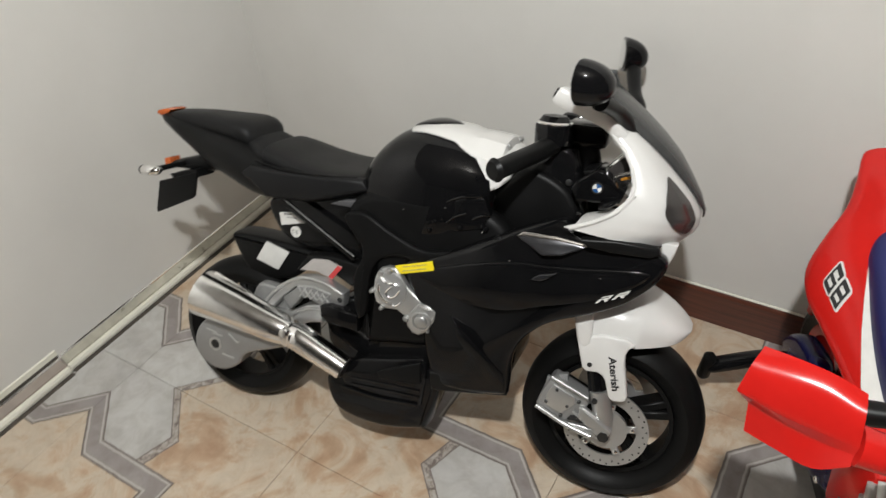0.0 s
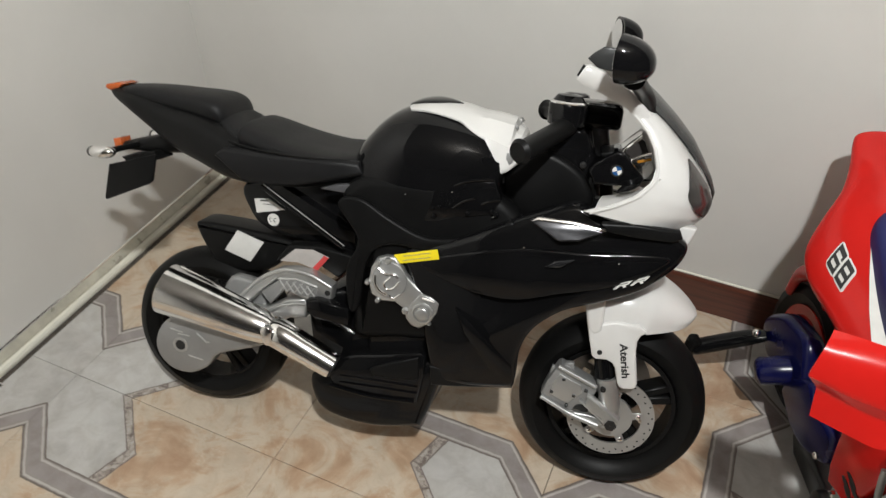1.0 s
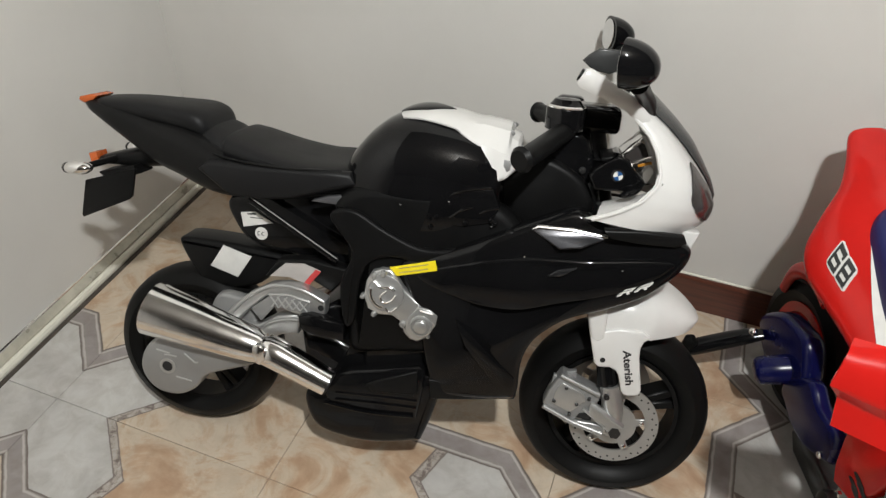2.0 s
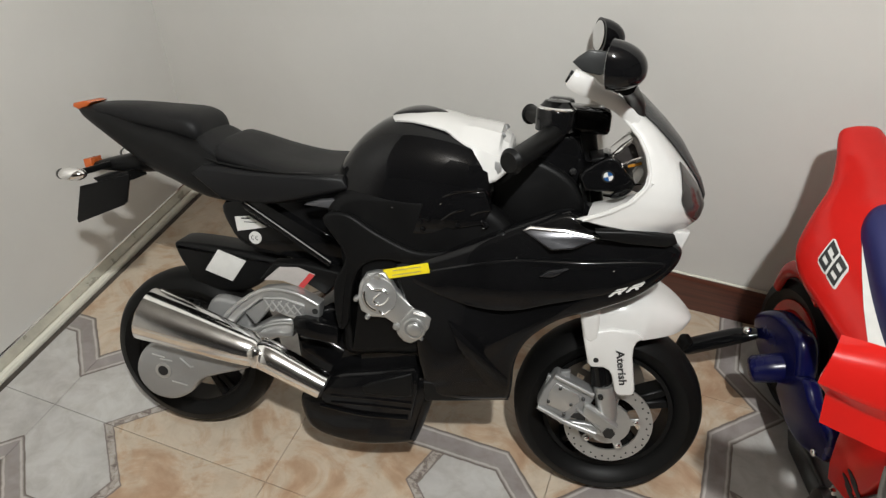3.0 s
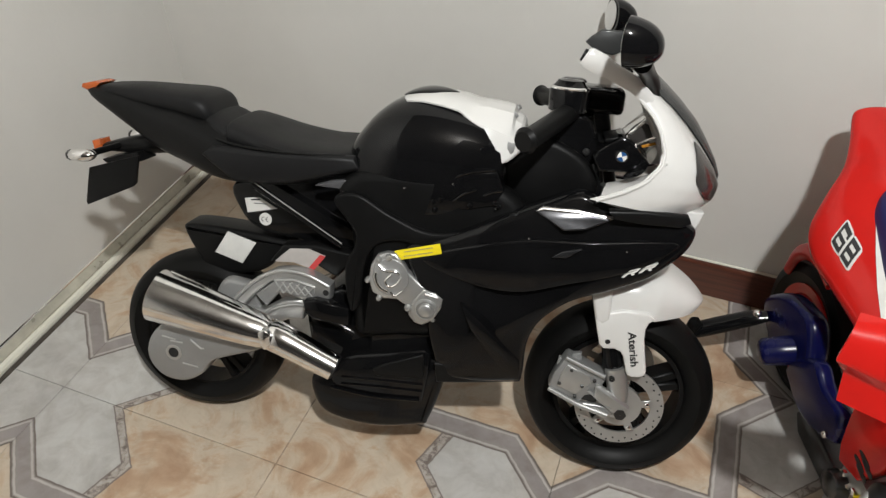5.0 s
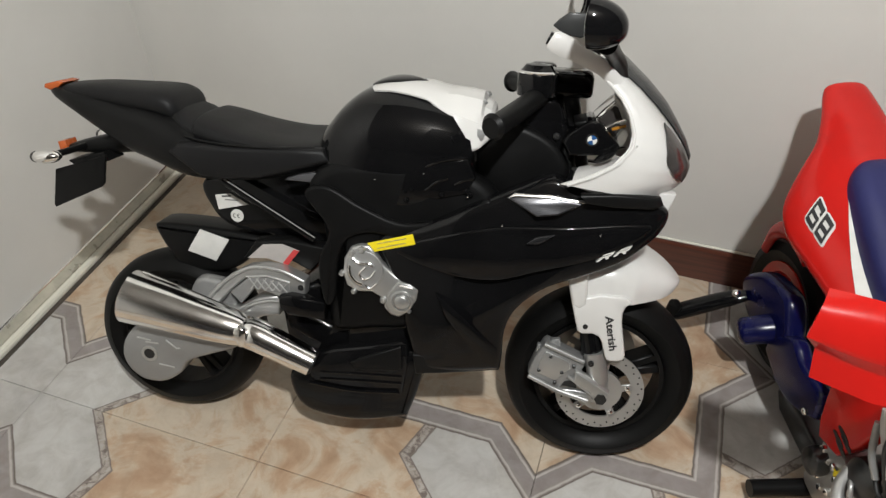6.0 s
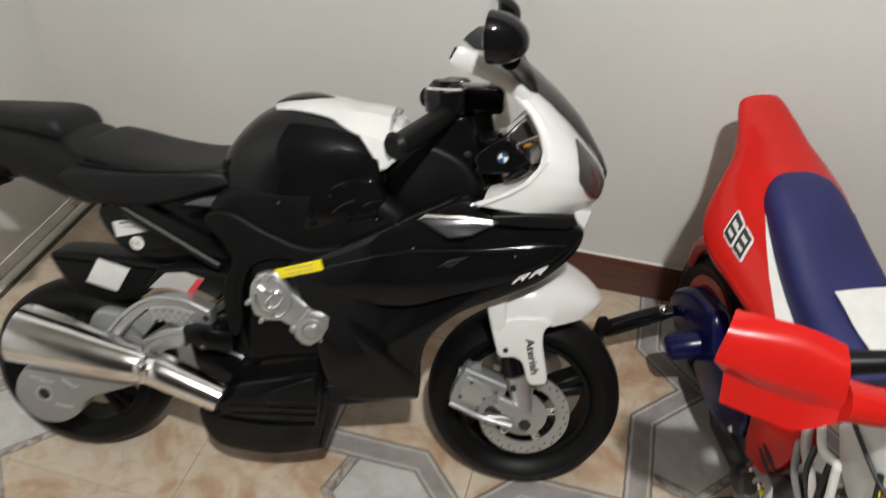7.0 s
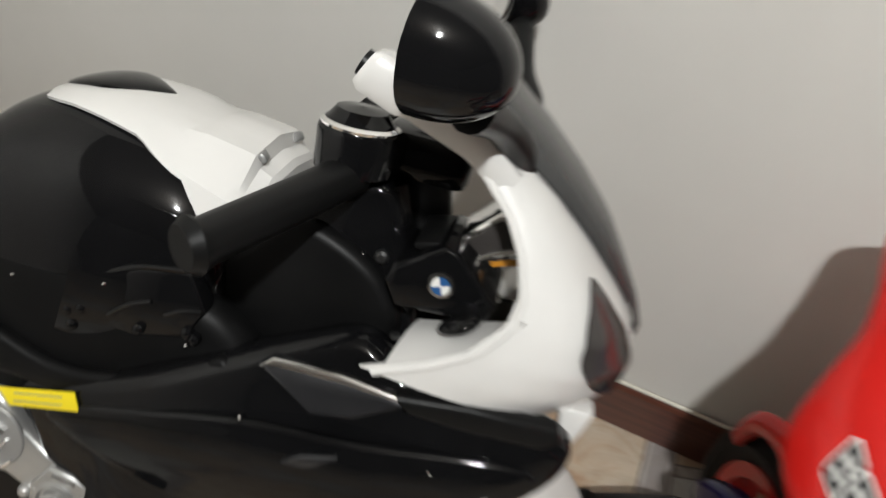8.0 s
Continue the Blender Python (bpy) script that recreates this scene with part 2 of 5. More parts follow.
def tube(bm, pts, r, seg=12, n=0, flat=1.0):
    """A tube along pts; r is one radius or one for each point; flat squashes it."""
    P = smooth_path(pts, n) if n else [np.array(p, float) for p in pts]
    if isinstance(r, (int, float)):
        R = [r] * len(P)
    else:
        R = [float(x[0]) for x in smooth_path([(q,) for q in r], len(P))] if len(r) != len(P) else list(r)
    rings, up = [], None
    for i, p in enumerate(P):
        d = Vector(P[min(i + 1, len(P) - 1)] - P[max(i - 1, 0)]).normalized()
        if up is None:
            up = Vector((0, 0, 1)) if abs(d.z) < 0.9 else Vector((0, 1, 0))
        s = d.cross(up).normalized()
        up = s.cross(d).normalized()
        c = Vector(p)
        rings.append([c + s * (R[i] * math.cos(2 * math.pi * k / seg)) + up * (R[i] * flat * math.sin(2 * math.pi * k / seg)) for k in range(seg)])
    return ring_skin(bm, rings)


def lathe(bm, c, prof, seg=48, axis="y"):
    """Turns a profile of (along, radius) round an axis through c; an open row of rings."""
    rings = []
    for h, r in prof:
        ring = []
        for k in range(seg):
            a = 2 * math.pi * k / seg
            p = {"y": (r * math.cos(a), h, r * math.sin(a)), "x": (h, r * math.cos(a), r * math.sin(a)), "z": (r * math.cos(a), r * math.sin(a), h)}[axis]
            ring.append(Vector(c) + Vector(p))
        rings.append(ring)
    return ring_skin(bm, rings, caps=False)


def loft(bm, stations, seg=28, power=2.6, n=0):
    """Stations along x: (x, top z, bottom z, half width[, y offset]); rounded-box sections."""
    st = [(*s, 0.0) if len(s) == 4 else s for s in stations]
    if n:
        st = [tuple(q) for q in smooth_path(st, n)]
    rings = []
    for x, zt, zb, hw, yo in st:
        ring, zc, hz = [], (zt + zb) / 2, (zt - zb) / 2
        for k in range(seg):
            a = 2 * math.pi * k / seg
            ca, sa = math.cos(a), math.sin(a)
            ring.append((x, yo + hw * math.copysign(abs(ca) ** (2 / power), ca), zc + hz * math.copysign(abs(sa) ** (2 / power), sa)))
        rings.append(ring)
    return ring_skin(bm, rings)


def curve_outline(pts, n):
    """A closed smooth outline through pts."""
    P = [np.array(p, float) for p in pts]
    k, out = len(P), []
    for i in range(n):
        f = i / n * k
        j = int(f)
        t = f - j
        a, b, c, d = (P[(j + q) % k] for q in (-1, 0, 1, 2))
        out.append(0.5 * (2 * b + (c - a) * t + (2 * a - 5 * b + 4 * c - d) * t * t + (3 * b - a - 3 * c + d) * t ** 3))
    return out


def inset(P, d):
    """Moves a closed 2D outline inwards by d."""
    area = sum(P[i - 1][0] * P[i][1] - P[i][0] * P[i - 1][1] for i in range(len(P)))
    sg, out = (1 if area > 0 else -1), []
    for i in range(len(P)):
        t = np.array(P[(i + 1) % len(P)]) - np.array(P[i - 1])
        t = t / (np.linalg.norm(t) + 1e-9)
        out.append(np.array(P[i]) + sg * d * np.array((-t[1], t[0])))
    return out


def slab(bm, outline, y0, y1, rnd=0.01, n=0, steps=3, bulge=0.0):
    """A side-view outline (x, z) given thickness from y0 to y1, its rims rounded."""
    P = curve_outline(outline, n) if n else [np.array(p, float) for p in outline]
    s = 1 if y1 > y0 else -1
    lay = []
    for k in range(steps + 1):
        a = math.pi / 2 * k / steps
        lay.append((y0 + s * rnd * (1 - math.sin(a)), rnd * (1 - math.cos(a))))
    lay = lay[::-1]
    rings = []
    for y, i in lay:
        rings.append([(p[0], y, p[1]) for p in inset(P, i)])
    for y, i in [(y0 + y1 - y, i) for y, i in lay[::-1]]:
        rings.append([(p[0], y, p[1]) for p in inset(P, i)])
    return ring_skin(bm, rings)


def ball(bm, c, r, u=24, v=16, rot=None):
    q = bmesh.ops.create_uvsphere(bm, u_segments=u, v_segments=v, radius=1.0)
    m = Matrix.Translation(c) @ (rot.to_matrix().to_4x4() if rot else Matrix.Identity(4)) @ Matrix.Diagonal((*r, 1))
    bmesh.ops.transform(bm, matrix=m, verts=q["verts"])
    return bm


def grid(bm, f, us, vs, thick=0.0):
    """A surface from f(u, v); thick gives it a back."""
    pts = [[Vector(f(u, v)) for v in vs] for u in us]
    ring = [[bm.verts.new(p) for p in row] for row in pts]
    faces = [bm.faces.new((ring[i][j], ring[i][j + 1], ring[i + 1][j + 1], ring[i + 1][j])) for i in range(len(us) - 1) for j in range(len(vs) - 1)]
    if thick:
        bmesh.ops.recalc_face_normals(bm, faces=faces)
        bmesh.ops.solidify(bm, geom=faces, thickness=thick)
    return bm


def lin(a, b, n):
    return [a + (b - a) * i / (n - 1) for i in range(n)]


B = bmesh.new


# ---- the room ----
def wall_box(name, a, b, thick, height, label, material, z0=-0.02):
    """An upright wall with its inner face from a to b; its thickness lies to the left of that way."""
    a, b = Vector(a), Vector(b)
    d = (b - a).normalized()
    nrm = Vector((-d.y, d.x)) * thick
    bm = B()
    lo = [bm.verts.new((*p, z0)) for p in (a, b, b + nrm, a + nrm)]
    hi = [bm.verts.new((*p, height)) for p in (a, b, b + nrm, a + nrm)]
    bm.faces.new(lo[::-1])
    bm.faces.new(hi)
    for i in range(4):
        j = (i + 1) % 4
        bm.faces.new((lo[i], lo[j], hi[j], hi[i]))
    return tagged(part(name, bm, material, None, "", False), label, "wall", "", "structure")


LEFT_A, LEFT_B = (-0.620, -5.2), (-0.706, 0.80)
wall_box("wall_west", LEFT_A, LEFT_B, 0.15, 2.6, "off-white painted plaster side wall meeting the corner", WALL)
wall_box("wall_north", (-0.86, 0.80), (4.6, 0.80), 0.15, 2.6, "off-white painted plaster wall behind the two toy bikes", WALL)
wall_box("wall_east", (4.6, 0.95), (4.6, -5.35), 0.15, 2.6, "unseen wall closing the room, darkened to cut bounced light", DARKWALL)
wall_box("wall_south", (4.6, -5.2), (-0.77, -5.2), 0.15, 2.6, "unseen wall behind the viewer, darkened to cut reflections", DARKWALL)
bm = box(B(), (1.9, -2.2, 2.66), (5.8, 6.6, 0.12))
tagged(part("ceiling", bm, DIMWALL, None, "", False), "unseen ceiling, dimmed to cut bounced light", "ceiling", "", "structure")
floor = tagged(part("floor", box(B(), (1.9, -2.2, -0.04), (5.8, 6.6, 0.06)), GROUT, None, "", False),
               "glazed tile floor with marbled octagons and grey bands", "floor", "", "structure")

# ceiling bulb holder, above and behind the viewer
holder = thing("ceiling_bulb", "bare white bulb on a ceiling holder", "lamp", pose(*BULB[:2], 2.6))
part("holder", lathe(B(), (0, 0, 0), [(0, 0.001), (0, 0.055), (-0.02, 0.05), (-0.04, 0.006), (-0.50, 0.006), (-0.50, 0.022), (-0.555, 0.024), (-0.555, 0.001)], 24, "z"), WHITE, holder)

# dark wooden skirting on the back wall, with its pale top edge
bm = B()
prof = [(0.80, 0.0), (0.786, 0.0), (0.786, 0.092), (0.789, 0.099), (0.80, 0.102)]
ring_skin(bm, [[(x, y, z) for y, z in prof] for x in (-0.69, 4.6)])
tagged(part("baseboard", bm, WOOD, None, "", False), "dark red-brown varnished wooden skirting board", "baseboard", "", "structure")
bm = B()
tube(bm, [(-0.68, 0.7945, 0.1025), (4.59, 0.7945, 0.1025)], 0.0032, 8)
tagged(part("trim", bm, IVORY), "thin pale bead along the top of the skirting", "trim", "", "structure")


# cream rail laid along the foot of the side wall, in two lengths
def rail(y0, y1, off, label, face):
    d = (Vector(LEFT_B) - Vector(LEFT_A)).normalized()
    k = lambda y: (y - LEFT_A[1]) / d.y
    o = Vector((d.y, -d.x))
    at = lambda y, u: Vector(LEFT_A) + d * k(y) + o * (u + off)
    ob = thing("wall_rail", label, "rail", group="rails along the side wall")

    def run(name, pr, mat, lab=""):
        part(name, ring_skin(B(), [[(*at(y, u * 0.78), z * 0.80) for u, z in pr] for y in (y0, y1)]), mat, ob, lab, False)
    run("upper_flange", [(0.002, 0.066), (0.002, 0.086), (0.007, 0.088), (0.012, 0.085), (0.012, 0.066)], IVORY)
    run("groove", [(0.003, 0.058), (0.003, 0.0655), (0.010, 0.0655), (0.010, 0.058)], SHADOWGAP, "dark groove in the rail")
    run("bright_lip", [(0.002, 0.050), (0.002, 0.0575), (0.016, 0.0575), (0.0185, 0.054), (0.0185, 0.050)], CHROME, "bright metal lip")
    run("face", [(0.002, 0.020), (0.002, 0.0495), (0.018, 0.0495), (0.034, 0.030), (0.034, 0.020)], face)
    run("foot_bead", [(0.004, 0.0), (0.004, 0.0195), (0.036, 0.0245), (0.044, 0.022), (0.048, 0.014), (0.048, 0.004), (0.045, 0.0)], IVORY)
    # shadow along the rail's foot, drawn as a dark strip
    run("shadow_strip", [(0.0485, 0.0), (0.0485, 0.003), (0.061, 0.002), (0.063, 0.0)], SHADOWGAP, "dark strip at the floor, painted for the rail's shadow")
    return ob


rail(-0.085, 0.775, -0.012, "cream and bright-metal rail along the wall foot", CREAM)
rail(-2.6, -0.089, -0.006, "dull brown metal rail with pale edges, set proud", RAILMETAL)

# ---- black and white toy sports motorcycle, leaning towards the wall ----
BIKE = Matrix.Translation((-0.205, 0.092, 0.0)) @ pose(0, 0, 0, 0, 0, 10.5) @ pose(0, 0, 0, -22, 0, 0)
bike = thing("toy_motorcycle", "black and white plastic ride-on sports motorcycle leaning to the wall", "toy motorcycle", BIKE)
RX, FX, AZ, WR = 0.002, 0.824, 0.172, 0.175


def tyre(c, w, name_parent, k=1.0):
    h = w / 2
    prof = [(-h * 0.62, 0.1215), (-h * 0.85, 0.129), (-h, 0.146), (-h * 0.86, 0.162), (-h * 0.5, 0.172), (0, WR), (h * 0.5, 0.172), (h * 0.86, 0.162), (h, 0.146), (h * 0.85, 0.129), (h * 0.62, 0.1215), (h * 0.3, 0.1185), (-h * 0.3, 0.1185), (-h * 0.62, 0.1215)]
    return part("tyre", lathe(B(), c, [(q, r * k) for q, r in prof], 64), RUBBER, name_parent, "worn black tyre")


def rim(c, w, name_parent, spokes=5):
    bm = B()
    h = w * 0.31
    lathe(bm, c, [(-h, 0.1115), (-h, 0.1195), (h, 0.1195), (h, 0.1115), (-h, 0.1115)], 56)
    lathe(bm, c, [(-h, 0.008), (-h, 0.034), (h, 0.034), (h, 0.008), (-h, 0.008)], 28)
    for k in range(spokes):
        a = 2 * math.pi * k / spokes + 0.35
        for da in (-0.11, 0.11):
            e = Euler((0, -(a + da), 0))
            mid = Vector(c) + Vector((math.cos(a + da) * 0.0735, 0, math.sin(a + da) * 0.0735))
            box(bm, mid, (0.084, h * 1.5, 0.017), 0.003, e, 1)
    return part("rim", bm, SATIN, name_parent, "black spoked rim")


fw = part("front_wheel", lathe(B(), (FX, 0, AZ), [(-0.07, 0.001), (-0.07, 0.012), (0.07, 0.012), (0.07, 0.001)], 20), DARKMETAL, bike)
tyre((FX, 0, AZ), 0.098, fw)
rim((FX, 0, AZ), 0.098, fw)
rw = part("rear_wheel", lathe(B(), (RX, 0, AZ), [(-0.07, 0.001), (-0.07, 0.012), (0.07, 0.012), (0.07, 0.001)], 20), DARKMETAL, bike)
tyre((RX, 0, AZ), 0.090, rw, 0.955)
rim((RX, 0, AZ), 0.094, rw)


def brake_disc(side):
    y = side * 0.072
    c = (FX, y, AZ)
    bm = B()
    lathe(bm, c, [(-0.002, 0.056), (-0.002, 0.079), (0.002, 0.079), (0.002, 0.056), (-0.002, 0.056)], 64)
    lathe(bm, c, [(-0.004, 0.012), (-0.004, 0.040), (0.004, 0.040), (0.004, 0.012), (-0.004, 0.012)], 40)
    for k in range(5):
        a = 2 * math.pi * k / 5 + 0.2
        box(bm, Vector(c) + Vector((math.cos(a) * 0.049, 0, math.sin(a) * 0.049)), (0.024, 0.004, 0.014), 0.001, Euler((0, -a, 0)), 1)
    d = part("brake_disc", bm, SILVER, bike, "silver perforated brake disc")
    bm = B()
    for k in range(40):
        a = 2 * math.pi * k / 40
        r = 0.0745 if k % 2 else 0.0690
        lathe(bm, (FX + r * math.cos(a), y + side * 0.0022, AZ + r * math.sin(a)), [(0, 0.0001), (0, 0.0018), (side * 0.0004, 0.0018), (side * 0.0004, 0.0001)], 8)
    part("drilling", bm, INK, d)
    for k in range(5):
        a = 2 * math.pi * k / 5 + 0.2
        part("rivet", ball(B(), (FX + 0.049 * math.cos(a), y + side * 0.004, AZ + 0.049 * math.sin(a)), (0.005, 0.003, 0.005), 10, 8), CHROME, d)
    return d


brake_disc(-1)
brake_disc(1)

# forks, axle nuts, caliper
for s in (-1, 1):
    leg = part("fork_leg", tube(B(), [(FX - 0.003, s * 0.084, AZ - 0.012), (FX - 0.006, s * 0.084, AZ + 0.03), (FX - 0.020, s * 0.084, 0.256)], [0.016, 0.0185, 0.0185], 20), SILVER, bike, "silver lower fork leg")
    part("axle_nut", lathe(B(), (FX, s * 0.100, AZ), [(-0.007, 0.0005), (-0.007, 0.011), (0.007, 0.011), (0.007, 0.0005)], 6), DARKMETAL, leg)
    part("fork_bolt", lathe(B(), (FX - 0.024, s * 0.1028, 0.240), [(-0.003, 0.0005), (-0.003, 0.005), (0.003, 0.005), (0.003, 0.0005)], 10), INK, leg)
    part("fork_tube", tube(B(), [(FX - 0.022, s * 0.078, 0.250), (FX - 0.030, s * 0.076, 0.29), (FX - 0.060, s * 0.062, 0.38), (0.715, s * 0.058, 0.60), (0.690, s * 0.056, 0.680)], [0.0185, 0.0185, 0.018, 0.018, 0.018], 18), GLOSS, bike, "black fork tube")
cal = part("brake_caliper", slab(B(), [(0.716, 0.264), (0.722, 0.268), (0.787, 0.240), (0.790, 0.228), (0.782, 0.206), (0.748, 0.178), (0.697, 0.197), (0.693, 0.205), (0.701, 0.232)], -0.062, -0.096, 0.004), DULL, bike, "grey moulded brake caliper")
part("caliper_bar", tube(B(), [(0.717, -0.099, 0.267), (0.788, -0.100, 0.240)], 0.0042, 10), SILVER, cal, "bright raised edge")
part("caliper_bar", tube(B(), [(0.694, -0.099, 0.201), (0.720, -0.100, 0.190), (0.750, -0.101, 0.178), (0.802, -0.104, 0.166)], [0.0042, 0.0045, 0.005, 0.0055], 10, 14), SILVER, cal, "bright raised edge")
part("caliper_strut", slab(B(), [(0.776, 0.222), (0.784, 0.222), (0.838, 0.188), (0.832, 0.168), (0.812, 0.170), (0.774, 0.200)], -0.092, -0.105, 0.004), SILVER, cal)
part("strut_rib", tube(B(), [(0.775, -0.105, 0.221), (0.836, -0.107, 0.186)], 0.0024, 8), SILVER, cal)
part("strut_rib", tube(B(), [(0.764, -0.099, 0.208), (0.806, -0.104, 0.180)], 0.0030, 8), SILVER, cal)
part("caliper_foot", slab(B(), [(0.748, 0.182), (0.752, 0.174), (0.800, 0.160), (0.812, 0.166), (0.806, 0.178), (0.782, 0.182)], -0.090, -0.101, 0.003), SILVER, cal)
part("caliper_window", slab(B(), [(0.754, 0.187), (0.759, 0.196), (0.768, 0.199), (0.782, 0.193), (0.780, 0.186)], -0.0960, -0.0975, 0.0006), INK, cal)
part("caliper_recess", slab(B(), [(0.712, 0.232), (0.722, 0.252), (0.762, 0.236), (0.766, 0.222), (0.742, 0.196), (0.710, 0.208)], -0.0955, -0.0985, 0.0012), SILVER, cal)
for x, z in ((0.730, 0.243), (0.752, 0.214), (0.712, 0.214), (0.772, 0.228), (0.742, 0.192)):
    part("caliper_pin", lathe(B(), (x, -0.098, z), [(0.003, 0.0034), (-0.002, 0.0032), (-0.003, 0.002), (-0.003, 0.0003)], 10), DARKMETAL, cal)
part("hose_clip", slab(B(), [(0.703, 0.238), (0.706, 0.256), (0.719, 0.252), (0.716, 0.238)], -0.070, -0.080, 0.002), DULL, cal)
part("hose_clip", slab(B(), [(0.730, 0.250), (0.728, 0.268), (0.744, 0.271), (0.747, 0.246)], -0.072, -0.084, 0.002), DULL, cal)

# white front mudguard: an arch over the wheel with flat flanks, and two legs beside it
def arch(a, th):
    t = (a - 60) / 32
    rc = 0.238 + 0.024 * math.sin(min(1, max(0, t)) * math.pi / 2)
    re = float(np.interp(a, [60, 61, 63, 66, 70, 74, 80, 86, 112], [0.234, 0.224, 0.213, 0.204, 0.196, 0.190, 0.185, 0.186, 0.200]))
    w = float(np.interp(a, [60, 60.6, 62, 64, 67, 74, 81, 90, 112], [0.022, 0.034, 0.048, 0.058, 0.067, 0.081, 0.095, 0.099, 0.097]))
    q, k = radians(a), radians(th)
    sn, cs = math.sin(k), abs(math.cos(k))
    r = re + (rc - re) * cs ** 0.62
    return (FX + r * math.cos(q), w * math.copysign(abs(sn) ** 0.62, sn), AZ + r * math.sin(q))


mud = part("front_mudguard", grid(B(), arch, [60 + 50 * (k / 33) ** 1.5 for k in range(34)], lin(-90, 90, 33), 0.003), WHITE, bike, "white front mudguard over the tyre")
LEG = [(0.752, 0.362), (0.762, 0.326), (0.769, 0.302), (0.777, 0.296), (0.796, 0.298), (0.806, 0.294), (0.812, 0.286), (0.821, 0.257), (0.825, 0.251), (0.832, 0.248), (0.846, 0.250), (0.853, 0.254), (0.855, 0.263), (0.846, 0.304), (0.842, 0.324), (0.841, 0.342), (0.845, 0.354), (0.854, 0.362), (0.840, 0.372), (0.800, 0.372), (0.770, 0.362)]
COVER = [(0.744, 0.418), (0.747, 0.382), (0.755, 0.350), (0.768, 0.342), (0.780, 0.352), (0.778, 0.392), (0.776, 0.420)]
for s in (-1, 1):
    part("mudguard_leg", slab(B(), LEG, s * 0.086, s * 0.1045, 0.004), WHITE, mud, "white fork shroud of the mudguard")
    part("fork_cover", slab(B(), COVER, s * 0.070, s * 0.1062, 0.006), WHITE, mud, "upright white fork cover")
    part("screw_hole", lathe(B(), (0.782, s * 0.1047, 0.311), [(0, 0.0003), (0, 0.0046), (s * 0.0006, 0.0046), (s * 0.0006, 0.0003)], 14), INK, mud)
# word running down the shroud
def word(body, size):
    """The outline of a word in the built-in font, flat, with its middle at the origin."""
    cu = bpy.data.curves.new("word", "FONT")
    cu.body, cu.size, cu.align_x, cu.resolution_u, cu.extrude, cu.offset = body, size, "CENTER", 3, 0.0004, 0.0006
    ob = bpy.data.objects.new("word", cu)
    me = bpy.data.meshes.new_from_object(ob)
    bm = B()
    bm.from_mesh(me)
    bpy.data.objects.remove(ob)
    bpy.data.curves.remove(cu)
    bpy.data.meshes.remove(me)
    return bm


bm = word("Aterish", 0.0235)
for v in bm.verts:
    a, h = v.co.x * 0.95, (v.co.y - 0.008) * 0.80
    v.co = (0.8265 + 0.225 * a + 0.97 * h, -0.1047 - v.co.z, 0.3025 - 0.974 * a + 0.20 * h)
part("lettering", bm, INK, mud, "small black word running down", False)

# rear hub cover and swingarm
hub = part("hub_cover", slab(B(), [(-0.060, 0.172), (-0.050, 0.208), (-0.022, 0.236), (0.016, 0.238), (0.070, 0.246), (0.160, 0.240), (0.170, 0.214), (0.075, 0.174), (0.050, 0.142), (0.016, 0.121), (-0.024, 0.122), (-0.050, 0.142)], -0.080, -0.132, 0.007, 60), DULL, bike, "grey round hub cover")
part("hub_ring", lathe(B(), (-0.005, -0.132, 0.180), [(0.002, 0.016), (-0.0015, 0.0155), (-0.0015, 0.0105), (0.002, 0.010)], 24), SILVER, hub)
part("hub_bore", lathe(B(), (-0.005, -0.1324, 0.180), [(0, 0.0003), (0, 0.0100), (-0.0008, 0.0100), (-0.0008, 0.0003)], 18), INK, hub)
for pts in ([(-0.026, 0.212), (0.000, 0.208)], [(-0.010, 0.204), (0.014, 0.203)], [(0.030, 0.212), (0.050, 0.196), (0.056, 0.198)], [(0.012, 0.160), (0.042, 0.156)]):
    part("hub_rib", tube(B(), [(x, -0.132, z) for x, z in pts], 0.0017, 6), SILVER, hub)
arm = part("swingarm", slab(B(), [(0.086, 0.268), (0.110, 0.305), (0.145, 0.338), (0.184, 0.362), (0.215, 0.368), (0.250, 0.364), (0.290, 0.347), (0.290, 0.320), (0.260, 0.308), (0.232, 0.312), (0.215, 0.318), (0.205, 0.345), (0.180, 0.340), (0.150, 0.312), (0.120, 0.276), (0.104, 0.258)], -0.078, -0.108, 0.006), SILVER, bike, "silver moulded swingarm with lattice")
part("swingarm_rib", tube(B(), [(0.09, -0.108, 0.272), (0.140, -0.109, 0.330), (0.184, -0.109, 0.360), (0.215, -0.109, 0.366), (0.25, -0.109, 0.362), (0.288, -0.109, 0.346)], 0.0042, 10, 30), SILVER, arm)
part("swingarm_plate", slab(B(), [(0.150, 0.312), (0.190, 0.346), (0.222, 0.352), (0.262, 0.342), (0.262, 0.318), (0.222, 0.318), (0.198, 0.326), (0.170, 0.290)], -0.074, -0.1090, 0.003), DULL, arm)
bm = B()
for k in range(5):
    x = 0.190 + k * 0.0135
    tube(bm, [(x, -0.1095, 0.322), (x + 0.016, -0.1095, 0.346 - k * 0.0012)], 0.0014, 6)
    tube(bm, [(x + 0.013, -0.1095, 0.322), (x - 0.003, -0.1095, 0.344 - k * 0.0010)], 0.0014, 6)
tube(bm, [(0.186, -0.1095, 0.345), (0.222, -0.1095, 0.350), (0.262, -0.1095, 0.341)], 0.0022, 6)
part("lattice", bm, SILVER, arm)
part("pivot_bore", lathe(B(), (0.282, -0.1084, 0.333), [(0, 0.0003), (0, 0.0055), (-0.0008, 0.0055), (-0.0008, 0.0003)], 14), INK, arm)
